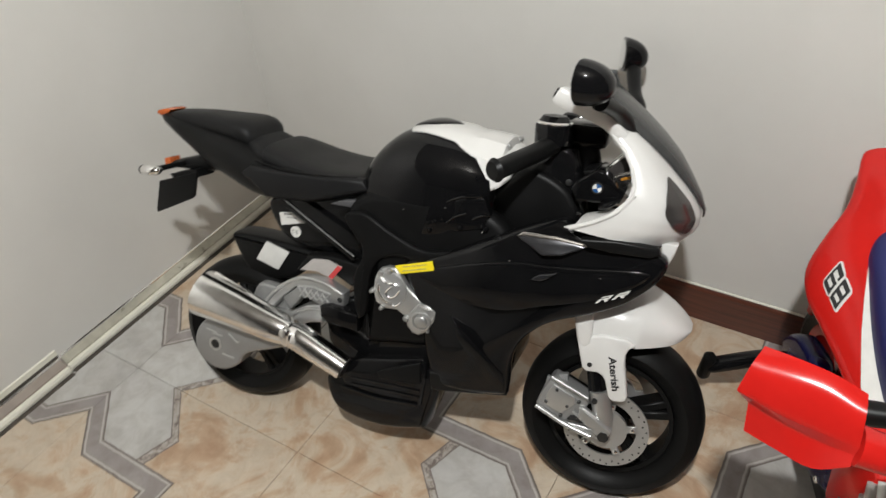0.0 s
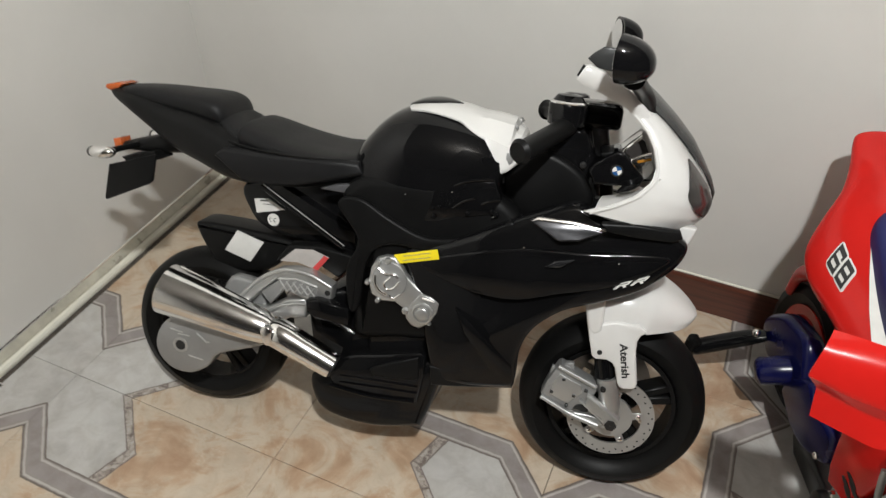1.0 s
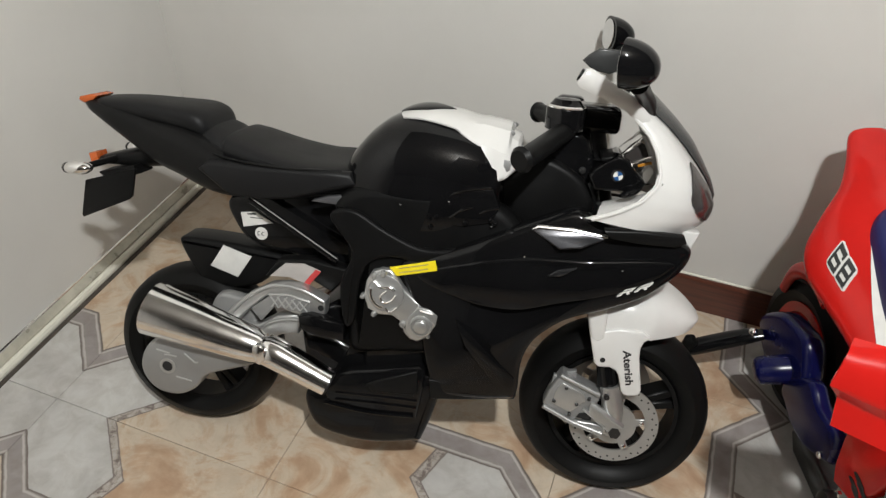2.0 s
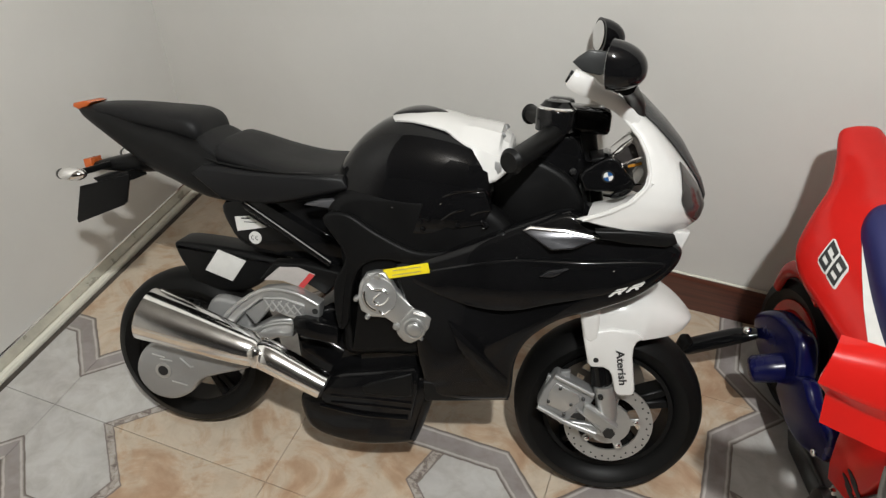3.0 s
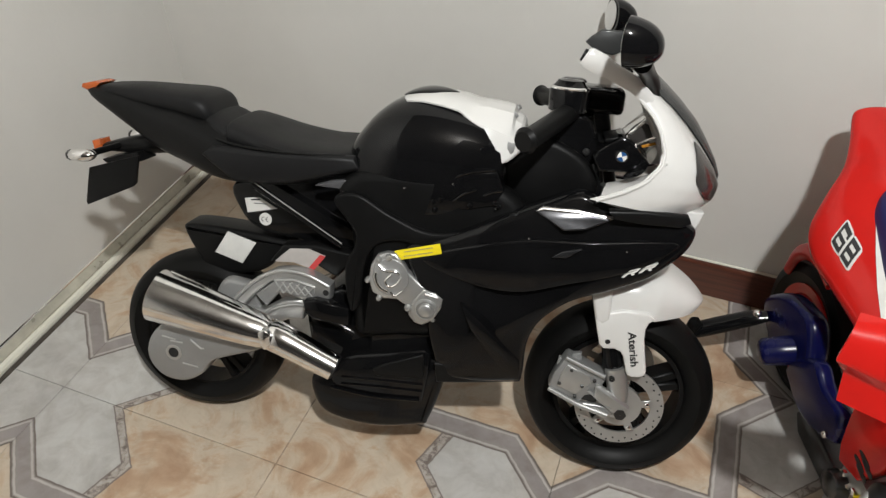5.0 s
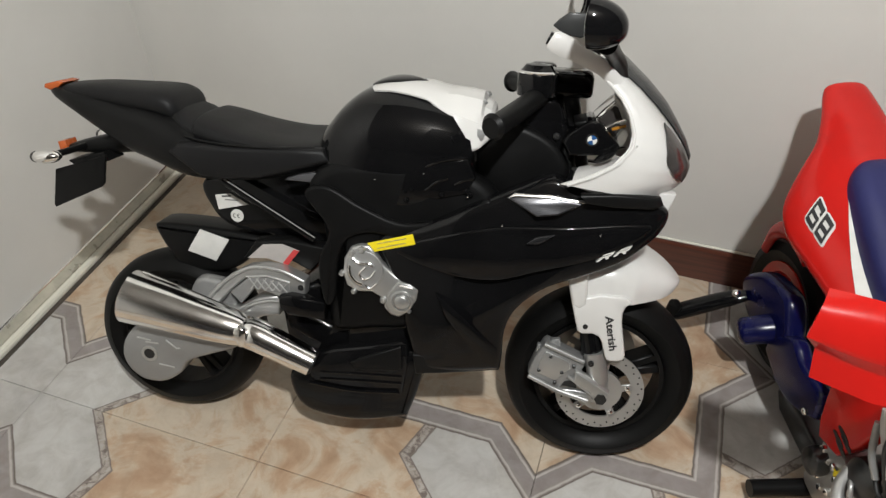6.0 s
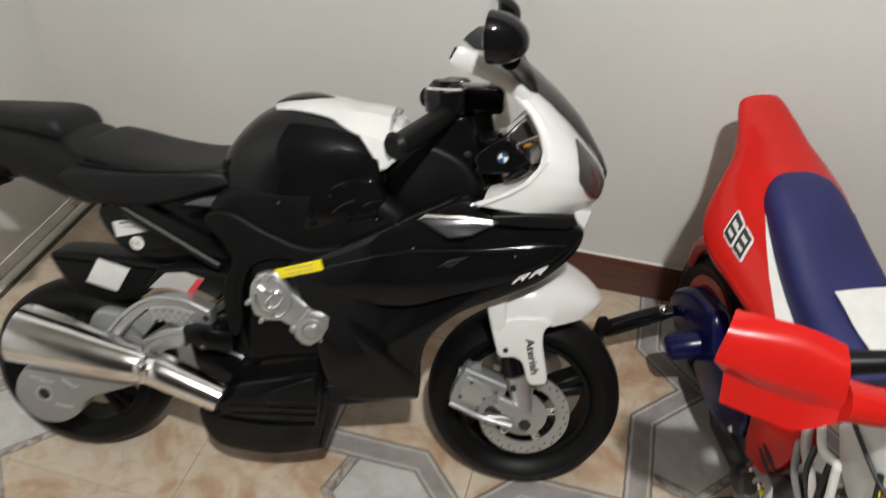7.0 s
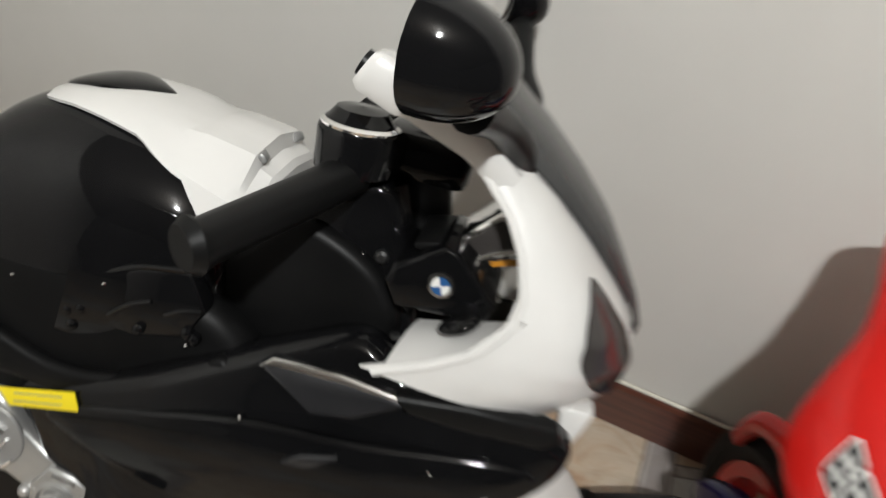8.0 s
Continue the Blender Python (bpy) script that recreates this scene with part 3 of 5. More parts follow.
part("lower_arm", slab(B(), [(0.100, 0.262), (0.122, 0.278), (0.160, 0.276), (0.196, 0.300), (0.234, 0.308), (0.240, 0.292), (0.236, 0.268), (0.205, 0.262), (0.170, 0.240), (0.120, 0.225)], -0.070, -0.098, 0.006), SILVER, arm)
part("lower_rib", tube(B(), [(0.150, -0.098, 0.252), (0.180, -0.099, 0.282), (0.215, -0.099, 0.296), (0.238, -0.099, 0.298)], 0.0035, 8, 20), SILVER, arm)
part("gearbox", slab(B(), [(0.06, 0.27), (0.075, 0.318), (0.11, 0.322), (0.14, 0.31), (0.15, 0.26), (0.10, 0.24)], -0.060, -0.088, 0.008, 36), DULL, arm, "grey motor gearbox housing")

# chrome exhaust
ex = part("exhaust", tube(B(), [(-0.030, -0.136, 0.298), (-0.026, -0.136, 0.297), (0.06, -0.137, 0.279), (0.150, -0.138, 0.259), (0.176, -0.138, 0.254), (0.184, -0.138, 0.252)], [0.044, 0.049, 0.043, 0.034, 0.031, 0.028], 36), SCUFFED, bike, "scuffed chrome tapered exhaust silencer")
part("exhaust_pipe", tube(B(), [(0.182, -0.138, 0.252), (0.196, -0.138, 0.249), (0.215, -0.138, 0.243), (0.310, -0.138, 0.202)], [0.022, 0.029, 0.029, 0.0250], 32), SCUFFED, ex)
part("pipe_clamp", slab(B(), [(0.178, 0.262), (0.186, 0.275), (0.200, 0.268), (0.197, 0.240), (0.186, 0.238)], -0.158, -0.172, 0.004, 20), CHROME, ex)
part("seam_flange", tube(B(), [(-0.004, -0.122, 0.341), (0.072, -0.124, 0.317), (0.171, -0.128, 0.2835)], 0.0026, 8, 10), CHROME, ex, "thin bright seam flange")
part("seam_flange", tube(B(), [(0.196, -0.128, 0.276), (0.230, -0.128, 0.2635), (0.312, -0.130, 0.2255)], 0.0022, 8, 8), CHROME, ex)
part("pipe_mouth", tube(B(), [(0.307, -0.138, 0.2030), (0.3125, -0.138, 0.2008)], 0.021, 24), INK, ex)

# rear mudguard, stickers, papers
hug = part("rear_mudguard", slab(B(), [(-0.024, 0.392), (-0.016, 0.402), (0.030, 0.404), (0.090, 0.402), (0.140, 0.398), (0.192, 0.388), (0.168, 0.356), (0.118, 0.320), (0.033, 0.312), (-0.004, 0.352)], -0.036, 0.036, 0.010, 50), SATIN, bike, "black rear mudguard")
part("mudguard_paper", slab(B(), [(0.066, 0.399), (0.122, 0.383), (0.094, 0.338), (0.039, 0.354)], -0.0365, -0.0380, 0.0005), PAPER, hug, "white paper sticker")
pink = part("warning_paper", slab(B(), [(0.205, 0.398), (0.240, 0.402), (0.272, 0.392), (0.250, 0.362), (0.212, 0.372), (0.175, 0.369)], -0.0800, -0.0815, 0.0005), GREYPAPER, bike, "white label with a red edge, greyed for its shade")
part("red_edge", slab(B(), [(0.262, 0.394), (0.272, 0.391), (0.251, 0.363), (0.241, 0.366)], -0.0817, -0.0824, 0.0002), PINK, pink)
part("chain_guard", slab(B(), [(0.165, 0.366), (0.205, 0.372), (0.250, 0.372), (0.292, 0.352), (0.330, 0.40), (0.25, 0.41), (0.19, 0.402)], -0.045, -0.079, 0.006), SATIN, bike)
und = part("undertray", slab(B(), [(0.088, 0.500), (0.100, 0.445), (0.135, 0.415), (0.20, 0.405), (0.33, 0.40), (0.36, 0.47), (0.33, 0.53), (0.20, 0.53)], -0.052, 0.052, 0.010, 40), GLOSS, bike, "gloss black undertray below the seat")
part("type_label", slab(B(), [(0.109, 0.474), (0.114, 0.447), (0.171, 0.461), (0.137, 0.479)], -0.0525, -0.0540, 0.0004), PAPER, und, "white type label")
part("label_bars", box(box(B(), (0.130, -0.0543, 0.4735), (0.017, 0.0006, 0.0026), 0, Euler((0, radians(-6), 0))), (0.139, -0.0543, 0.4670), (0.024, 0.0006, 0.0012), 0, Euler((0, radians(-2), 0))), INK, und, "rows of small print")
rnd = part("round_sticker", lathe(B(), (0.148, -0.0525, 0.438), [(0, 0.0003), (0, 0.012), (-0.0012, 0.012), (-0.0012, 0.0003)], 28), PAPER, und, "round white conformity sticker")
bm = B()
for dx in (-0.0038, 0.0042):
    pts = [(0.148 + dx + 0.0036 * math.cos(q), -0.0540, 0.438 + 0.0036 * math.sin(q)) for q in lin(radians(70), radians(290), 9)]
    tube(bm, pts, 0.0006, 6)
tube(bm, [(0.1486, -0.0540, 0.438), (0.1515, -0.0540, 0.438)], 0.0006, 6)
part("sticker_mark", bm, INK, rnd)
part("frame_strut", tube(B(), [(0.140, -0.086, 0.512), (0.305, -0.092, 0.421)], 0.0065, 12), GLOSS, bike, "gloss black frame strut")
# lit upper edge of the strut, painted as a thin grey line
for k in (1,):
    part("strut_edge", tube(B(), [(0.142 + 0.0028 * k, -0.0915, 0.512 + 0.0042 * k), (0.303 + 0.0028 * k, -0.0975, 0.422 + 0.0042 * k)], 0.0012, 8), DULL, bike, "painted highlight along the strut's upper edge")

# tail, seat and pillion pad
tail = part("tail_fairing", loft(B(), [(-0.206, 0.640, 0.630, 0.020), (-0.19, 0.645, 0.618, 0.032), (-0.150, 0.644, 0.598, 0.050), (-0.10, 0.640, 0.568, 0.062), (-0.05, 0.632, 0.540, 0.074), (0.0, 0.628, 0.524, 0.086), (0.06, 0.612, 0.504, 0.096), (0.12, 0.588, 0.502, 0.102), (0.2, 0.572, 0.510, 0.104), (0.28, 0.572, 0.530, 0.102), (0.345, 0.575, 0.545, 0.092)], 28, 2.8, 40), SATIN, bike, "matt black tail fairing")
part("pillion_pad", loft(B(), [(-0.185, 0.643, 0.634, 0.020), (-0.165, 0.650, 0.628, 0.036), (-0.107, 0.655, 0.620, 0.050), (-0.04, 0.656, 0.614, 0.060), (0.010, 0.656, 0.608, 0.068), (0.034, 0.651, 0.602, 0.068), (0.048, 0.640, 0.598, 0.062), (0.058, 0.615, 0.600, 0.050)], 28, 3.2, 34), VINYL, bike, "black ribbed pillion pad")
seat = part("seat", loft(B(), [(0.090, 0.612, 0.572, 0.080), (0.092, 0.6165, 0.570, 0.085), (0.098, 0.6175, 0.568, 0.088), (0.124, 0.612, 0.564, 0.094), (0.176, 0.598, 0.558, 0.102), (0.229, 0.590, 0.554, 0.104), (0.282, 0.588, 0.556, 0.100), (0.318, 0.590, 0.566, 0.088)], 28, 3.0, 34), VINYL, bike, "black padded saddle")
part("seat_piping", tube(B(), [(0.045, -0.078, 0.588), (0.11, -0.0965, 0.582), (0.16, -0.1035, 0.580), (0.23, -0.1055, 0.580), (0.31, -0.0985, 0.584)], 0.0022, 8, 30), SATIN, seat)
part("seat_heel", loft(B(), [(0.036, 0.632, 0.580, 0.058), (0.060, 0.622, 0.574, 0.072), (0.076, 0.612, 0.572, 0.078), (0.094, 0.600, 0.568, 0.080), (0.110, 0.594, 0.568, 0.080)], 28, 3.0, 20), VINYL, seat)
part("seat_side", slab(B(), [(0.055, 0.560), (0.075, 0.578), (0.16, 0.577), (0.26, 0.582), (0.326, 0.585), (0.338, 0.562), (0.274, 0.543), (0.214, 0.526), (0.164, 0.520), (0.112, 0.519)], -0.085, -0.109, 0.009), VINYL, seat, "slate-black padded seat flank")
part("seat_side", slab(B(), [(0.055, 0.560), (0.075, 0.578), (0.16, 0.577), (0.26, 0.582), (0.326, 0.585), (0.338, 0.562), (0.274, 0.543), (0.214, 0.526), (0.164, 0.520), (0.112, 0.519)], 0.085, 0.109, 0.009), VINYL, seat, "slate-black padded seat flank")
part("seat_badge", slab(B(), [(0.262, 0.530), (0.288, 0.541), (0.345, 0.552), (0.346, 0.540), (0.314, 0.529)], -0.100, -0.1135, 0.002), GREYIN, bike, "grey side inlay below the seat")
part("tail_light", slab(B(), [(-0.214, 0.640), (-0.212, 0.6465), (-0.190, 0.6525), (-0.176, 0.651), (-0.186, 0.642), (-0.204, 0.636)], -0.026, 0.026, 0.002), ORANGE, bike, "orange tail light lens")
stalk = part("plate_bracket", loft(B(), [(-0.200, 0.532, 0.520, 0.018), (-0.16, 0.546, 0.522, 0.024), (-0.11, 0.560, 0.524, 0.028), (-0.06, 0.572, 0.530, 0.026)], 20, 3, 14), SATIN, bike, "black plate bracket under the tail")
part("bracket_lamp", slab(B(), [(-0.206, 0.541), (-0.190, 0.545), (-0.186, 0.527), (-0.202, 0.522)], -0.024, 0.010, 0.003), ORANGE, stalk, "small orange lens")
for s in (-1, 1):
    ind = part("indicator", ball(B(), (-0.176, s * 0.098, 0.533), (0.028, 0.016, 0.0125), 24, 14, Euler((0, radians(-5), 0))), CHROME, bike, "chrome indicator")
    part("indicator_stem", tube(B(), [(-0.165, s * 0.088, 0.535), (-0.150, s * 0.02, 0.538)], 0.006, 10), SATIN, ind)
    part("indicator_lens", ball(B(), (-0.196, s * 0.098, 0.531), (0.010, 0.011, 0.010), 14, 10), LENS, ind)
part("number_plate", slab(B(), [(-0.196, 0.497), (-0.094, 0.531), (-0.103, 0.477), (-0.110, 0.470), (-0.206, 0.424), (-0.209, 0.430)], -0.048, -0.054, 0.0015), SATIN, bike, "blank black number plate")
part("plate_arm", slab(B(), [(-0.17, 0.515), (-0.10, 0.535), (-0.09, 0.520), (-0.15, 0.500)], -0.049, 0.0, 0.002), SATIN, bike)

# tank with white cover and cap
TANKST = [(0.304, 0.590, 0.480, 0.072, 0), (0.312, 0.607, 0.470, 0.090, 0), (0.329, 0.631, 0.460, 0.104, 0), (0.349, 0.653, 0.450, 0.113, 0), (0.379, 0.674, 0.445, 0.119, 0), (0.424, 0.688, 0.440, 0.121, 0), (0.48, 0.687, 0.440, 0.120, 0), (0.54, 0.674, 0.450, 0.112, 0), (0.575, 0.646, 0.470, 0.098, 0), (0.588, 0.612, 0.490, 0.080, 0)]
TK = [np.array(q) for q in smooth_path(TANKST, 46)]
tank = part("tank", loft(B(), [tuple(q) for q in TK], 48, 2.6), GLOSS, bike, "gloss black tank")


def tank_skin(x, a, off):
    xs = [q[0] for q in TK]
    zt, zb, hw = (float(np.interp(x, xs, [q[k] for q in TK])) for k in (1, 2, 3))
    ca, sa = math.cos(radians(a)), math.sin(radians(a))
    p = 2 / 2.6
    return ((hw + off) * math.copysign(abs(ca) ** p, ca), (zt + zb) / 2 + ((zt - zb) / 2 + off) * math.copysign(abs(sa) ** p, sa))


COVERST = [(0.536, 0.686, 0.050, 0.680, 0.0870, 0.6545, 0.0895, 0.6505), (0.5715, 0.682, 0.052, 0.675, 0.0910, 0.6440, 0.1005, 0.5990), (0.579, 0.680, 0.051, 0.673, 0.0895, 0.6420, 0.0985, 0.6020), (0.583, 0.667, 0.049, 0.662, 0.0880, 0.6410, 0.0965, 0.6050),
           (0.594, 0.662, 0.048, 0.657, 0.0820, 0.6370, 0.0880, 0.6140), (0.5985, 0.656, 0.046, 0.652, 0.0770, 0.6340, 0.0820, 0.6180), (0.600, 0.645, 0.042, 0.642, 0.0700, 0.6310, 0.0740, 0.6220)]


def tank_cover(x, v):
    """White cover: follows the tank, then breaks into crown, shoulder, flank and foot faces at its front."""
    a0 = float(np.interp(x, [0.388, 0.394, 0.41, 0.44, 0.48, 0.52, 0.545], [78, 69, 65, 61, 57, 53, 50]))
    y, z = tank_skin(min(x, 0.545), 90 - v * (90 - a0), 0.0045)
    row = [float(np.interp(x, [q[0] for q in COVERST], [q[k] for q in COVERST])) for k in range(1, 8)]
    w = abs(v)
    fy = math.copysign(float(np.interp(w, [0, 0.5, 0.9, 1], [0, row[1], row[3], row[5]])), v)
    fz = float(np.interp(w, [0, 0.5, 0.9, 1], [row[0], row[2], row[4], row[6]]))
    f = min(1.0, max(0.0, (x - 0.490) / 0.046))
    return (x + 0.004 * (1 - f), y * (1 - f) + fy * f, z * (1 - f) + fz * f)


def knee(u, v):
    a = -24 + 52 * v
    x0 = float(np.interp(a, [-22, 0, 15, 28], [0.452, 0.468, 0.482, 0.506]))
    x = x0 + (0.572 - x0) * u
    y, z = tank_skin(x, a, 0.0065 - 0.003 * u)
    return (x, -y, z)


part("knee_panel", grid(B(), knee, lin(0, 1, 14), lin(0, 1, 14), 0.006), GLOSS, tank, "sharp-edged gloss black knee panel")
CV = (1, 0.95, 0.9, 0.8, 0.7, 0.6, 0.5, 0.35, 0.2)
CV = [-q for q in CV] + [0] + list(CV[::-1])
bm = grid(B(), tank_cover, lin(0.388, 0.536, 22) + [0.548, 0.560, 0.5715, 0.579, 0.583, 0.594, 0.5985, 0.600], CV, 0.003)
box(bm, (0.592, 0, 0.636), (0.010, 0.120, 0.030), 0.003)
cover = part("tank_cover", bm, WHITE, tank, "white glossy tank top")
cover.data.set_sharp_from_angle(angle=radians(20))


for s in (-1, 1):
    part("cover_recess", slab(B(), [(0.576, 0.634), (0.589, 0.631), (0.587, 0.618), (0.576, 0.609)], s * 0.0880, s * 0.0945, 0.001), DULL, cover, "shallow grey recess")
for s in (-1, 1):
    part("cover_slot", box(B(), (0.5815, s * 0.040, 0.670), (0.006, 0.016, 0.009), 0.002, Euler((0, radians(-40), radians(s * -12)))), DULL, cover)
bm = ball(B(), (0.434, 0.0, 0.6835), (0.050, 0.038, 0.0060), 34, 12)
for v in bm.verts:
    v.co.y *= 1 - 0.75 * max(0, (v.co.x - 0.434) / 0.050) ** 1.3
    v.co.z += float(np.interp(v.co.x, [q[0] for q in TK], [q[1] for q in TK])) - 0.6805
part("cap_surround", bm, GLOSS, tank, "gloss black filler surround")
part("filler_cap", lathe(B(), (0.416, 0.0, 0.6815), [(0.0, 0.024), (0.004, 0.024), (0.0055, 0.021), (0.0048, 0.017), (0.0055, 0.001)], 32, "z"), DULL, tank, "grey filler cap")


# side fairings and belly
def slim(bm, x0, k, x1=None, k1=0.0):
    for v in bm.verts:
        if v.co.x > x0:
            v.co.y *= max(0.2, 1 - k * (v.co.x - x0))
        if x1 is not None and v.co.x < x1:
            v.co.y *= max(0.2, 1 - k1 * (x1 - v.co.x))
    return bm


def puff(bm, zc, h, k):
    """Bows flat flanks outwards round the height zc."""
    for v in bm.verts:
        v.co.y *= 1 + k * (1 - ((v.co.z - zc) / h) ** 2)
    return bm


part("frame_panel", slim(slab(B(), [(0.300, 0.530), (0.345, 0.568), (0.45, 0.575), (0.56, 0.570), (0.62, 0.53), (0.64, 0.46), (0.60, 0.40), (0.56, 0.33), (0.48, 0.28), (0.42, 0.27), (0.345, 0.262), (0.332, 0.33), (0.326, 0.398), (0.350, 0.452), (0.330, 0.49)], -0.122, 0.122, 0.022, 70), 0.5, 0.4), DULLBLACK, bike, "dull black frame panel")
part("frame_spar", slab(B(), [(0.300, 0.515), (0.340, 0.530), (0.400, 0.500), (0.470, 0.478), (0.56, 0.50), (0.60, 0.53), (0.61, 0.51), (0.55, 0.468), (0.47, 0.452), (0.41, 0.456), (0.372, 0.440), (0.356, 0.400), (0.350, 0.330), (0.332, 0.320), (0.322, 0.395), (0.340, 0.455)], -0.118, -0.134, 0.006, 80), DULLBLACK, bike)
FLANK = [(0.425, 0.448), (0.50, 0.478), (0.58, 0.520), (0.65, 0.552), (0.705, 0.572), (0.748, 0.553), (0.800, 0.549), (0.850, 0.546), (0.880, 0.536), (0.884, 0.518), (0.872, 0.492), (0.846, 0.464), (0.817, 0.441), (0.768, 0.417), (0.716, 0.396), (0.683, 0.371), (0.658, 0.340), (0.645, 0.299), (0.644, 0.240), (0.632, 0.226), (0.545, 0.212), (0.500, 0.215), (0.478, 0.270), (0.462, 0.340), (0.440, 0.395)]


def flanked(bm):
    """The flank's form in plan and section: slimmer to the nose and the rear, bowed, leaning in under the cowl."""
    puff(slim(bm, 0.72, 0.55, 0.56, 1.0), 0.42, 0.22, 0.06)
    for v in bm.verts:
        v.co.y *= 1 - 3.2 * max(0.0, v.co.z - 0.500) * min(1.0, max(0.0, (0.83 - v.co.x) / 0.08))
    return bm


fair = part("side_fairing", flanked(slab(B(), FLANK, -0.100, -0.140, 0.012, 130)), GLOSS, bike, "gloss black side fairing")
part("far_flank", flanked(slab(B(), [p for p in FLANK if p[1] > 0.39], 0.100, 0.140, 0.012)), GLOSS, fair)
part("fairing_core", flanked(slab(B(), [(0.45, 0.43), (0.58, 0.515), (0.70, 0.560), (0.84, 0.545), (0.856, 0.510), (0.81, 0.472), (0.72, 0.445), (0.64, 0.425), (0.585, 0.38), (0.540, 0.36), (0.47, 0.36)], -0.112, 0.100, 0.010)), GLOSS, fair)
part("fairing_step", flanked(slab(B(), [(0.455, 0.432), (0.54, 0.470), (0.63, 0.492), (0.72, 0.500), (0.855, 0.512), (0.835, 0.480), (0.78, 0.450), (0.70, 0.425), (0.62, 0.400), (0.53, 0.405)], -0.134, -0.1435, 0.004, 60)), GLOSS, fair)
part("fairing_lip", slim(slab(B(), [(0.745, 0.556), (0.80, 0.560), (0.866, 0.558), (0.872, 0.546), (0.856, 0.538), (0.80, 0.538), (0.755, 0.542)], -0.138, -0.156, 0.004), 0.72, 0.55), SATIN, fair, "satin black upper lip")
part("air_vent", flanked(slab(B(), [(0.632, 0.536), (0.643, 0.5445), (0.690, 0.5435), (0.730, 0.5415), (0.754, 0.538), (0.745, 0.530), (0.715, 0.517), (0.682, 0.512), (0.655, 0.525)], -0.130, -0.1445, 0.003)), DARKCHROME, fair, "mirror-grey air intake")
part("vent_blade", flanked(slab(B(), [(0.634, 0.537), (0.644, 0.545), (0.700, 0.546), (0.756, 0.541), (0.754, 0.5375), (0.700, 0.541), (0.646, 0.540)], -0.142, -0.149, 0.0012)), CHROME, fair, "bright upper edge of the intake")
part("flank_scoop", flanked(slab(B(), [(0.668, 0.470), (0.683, 0.482), (0.712, 0.490), (0.700, 0.478), (0.689, 0.471)], -0.144, -0.149, 0.002)), DARKCHROME, fair)
# lower fold of the flank and the closed underside behind it
part("flank_fold", flanked(slab(B(), [(0.527, 0.365), (0.548, 0.320), (0.588, 0.272), (0.622, 0.236), (0.640, 0.238), (0.636, 0.274), (0.600, 0.304), (0.560, 0.340)], -0.138, -0.1412, 0.001)), GLOSS, fair, "folded lower edge of the flank")
part("flank_core", slab(B(), [(0.36, 0.34), (0.47, 0.36), (0.60, 0.33), (0.632, 0.27), (0.630, 0.232), (0.50, 0.215), (0.40, 0.18), (0.36, 0.20)], -0.098, 0.095, 0.010), GLOSS, fair)
for s in (-1, 1):
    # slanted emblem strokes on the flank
    bm = B()
    for x0, z0 in ((0.782, 0.447), (0.8075, 0.4575)):
        for pts in ([(0.05, 0.80), (0.92, 0.80), (1.0, 1.0), (0.12, 1.0)], [(0.80, 0.50), (0.98, 0.50), (1.0, 0.86), (0.82, 0.86)],
                    [(0.0, 0.40), (0.92, 0.40), (0.97, 0.60), (0.04, 0.60)], [(0.45, 0.45), (0.72, 0.45), (1.0, 0.0), (0.74, 0.0)],
                    [(-0.04, 0.0), (0.20, 0.0), (0.28, 0.45), (0.04, 0.45)]):
            slab(bm, [(x0 + 0.0185 * u + 0.0080 * w, z0 + 0.0072 * u + 0.0125 * w) for u, w in pts], s * 0.139, s * 0.1446, 0.0002, 0, 1)
    flanked(bm)
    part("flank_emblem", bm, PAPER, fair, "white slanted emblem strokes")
belly = part("belly_pan", slim(slab(B(), [(0.262, 0.166), (0.330, 0.192), (0.400, 0.205), (0.455, 0.232), (0.500, 0.232), (0.506, 0.190), (0.484, 0.108), (0.468, 0.092), (0.380, 0.074), (0.298, 0.084), (0.266, 0.114)], -0.118, -0.045, 0.012, 60), 0.5, 0.8), GLOSS, bike, "gloss black belly pan")
part("belly_strip", slim(slab(B(), [(0.490, 0.240), (0.640, 0.242), (0.642, 0.222), (0.545, 0.206), (0.496, 0.200)], -0.108, -0.136, 0.005), 0.5, 0.3), SATIN, belly, "dull black lower edge of the fairing")
part("footboard", slab(B(), [(0.296, 0.176), (0.306, 0.206), (0.345, 0.226), (0.410, 0.240), (0.470, 0.256), (0.481, 0.248), (0.480, 0.215), (0.472, 0.152), (0.455, 0.146), (0.310, 0.148)], -0.090, -0.126, 0.006), GLOSS, belly, "gloss black foot board")
part("foot_pad", slab(B(), [(0.378, 0.206), (0.392, 0.216), (0.468, 0.249), (0.472, 0.206), (0.464, 0.199), (0.386, 0.193)], -0.124, -0.1315, 0.003), SATIN, belly, "dull black step pad")
for z in (0.184, 0.170):
    part("board_rib", tube(B(), [(0.320, -0.1265, z - 0.006), (0.400, -0.1270, z - 0.001), (0.470, -0.1270, z + 0.002)], 0.0022, 8, 12), GLOSS, belly)
part("board_ridge", tube(B(), [(0.300, -0.127, 0.154), (0.38, -0.128, 0.148), (0.466, -0.128, 0.154)], 0.0035, 8, 14), GLOSS, belly)
part("lower_frame", slab(B(), [(0.236, 0.290), (0.255, 0.318), (0.300, 0.335), (0.370, 0.330), (0.380, 0.180), (0.290, 0.170), (0.246, 0.225)], -0.088, 0.070, 0.010), GLOSS, bike, "gloss black lower frame")
part("footpeg", slab(B(), [(0.246, 0.318), (0.266, 0.324), (0.330, 0.316), (0.330, 0.282), (0.266, 0.284), (0.248, 0.296)], -0.098, -0.126, 0.005), GLOSS, bike, "black footpeg bracket")

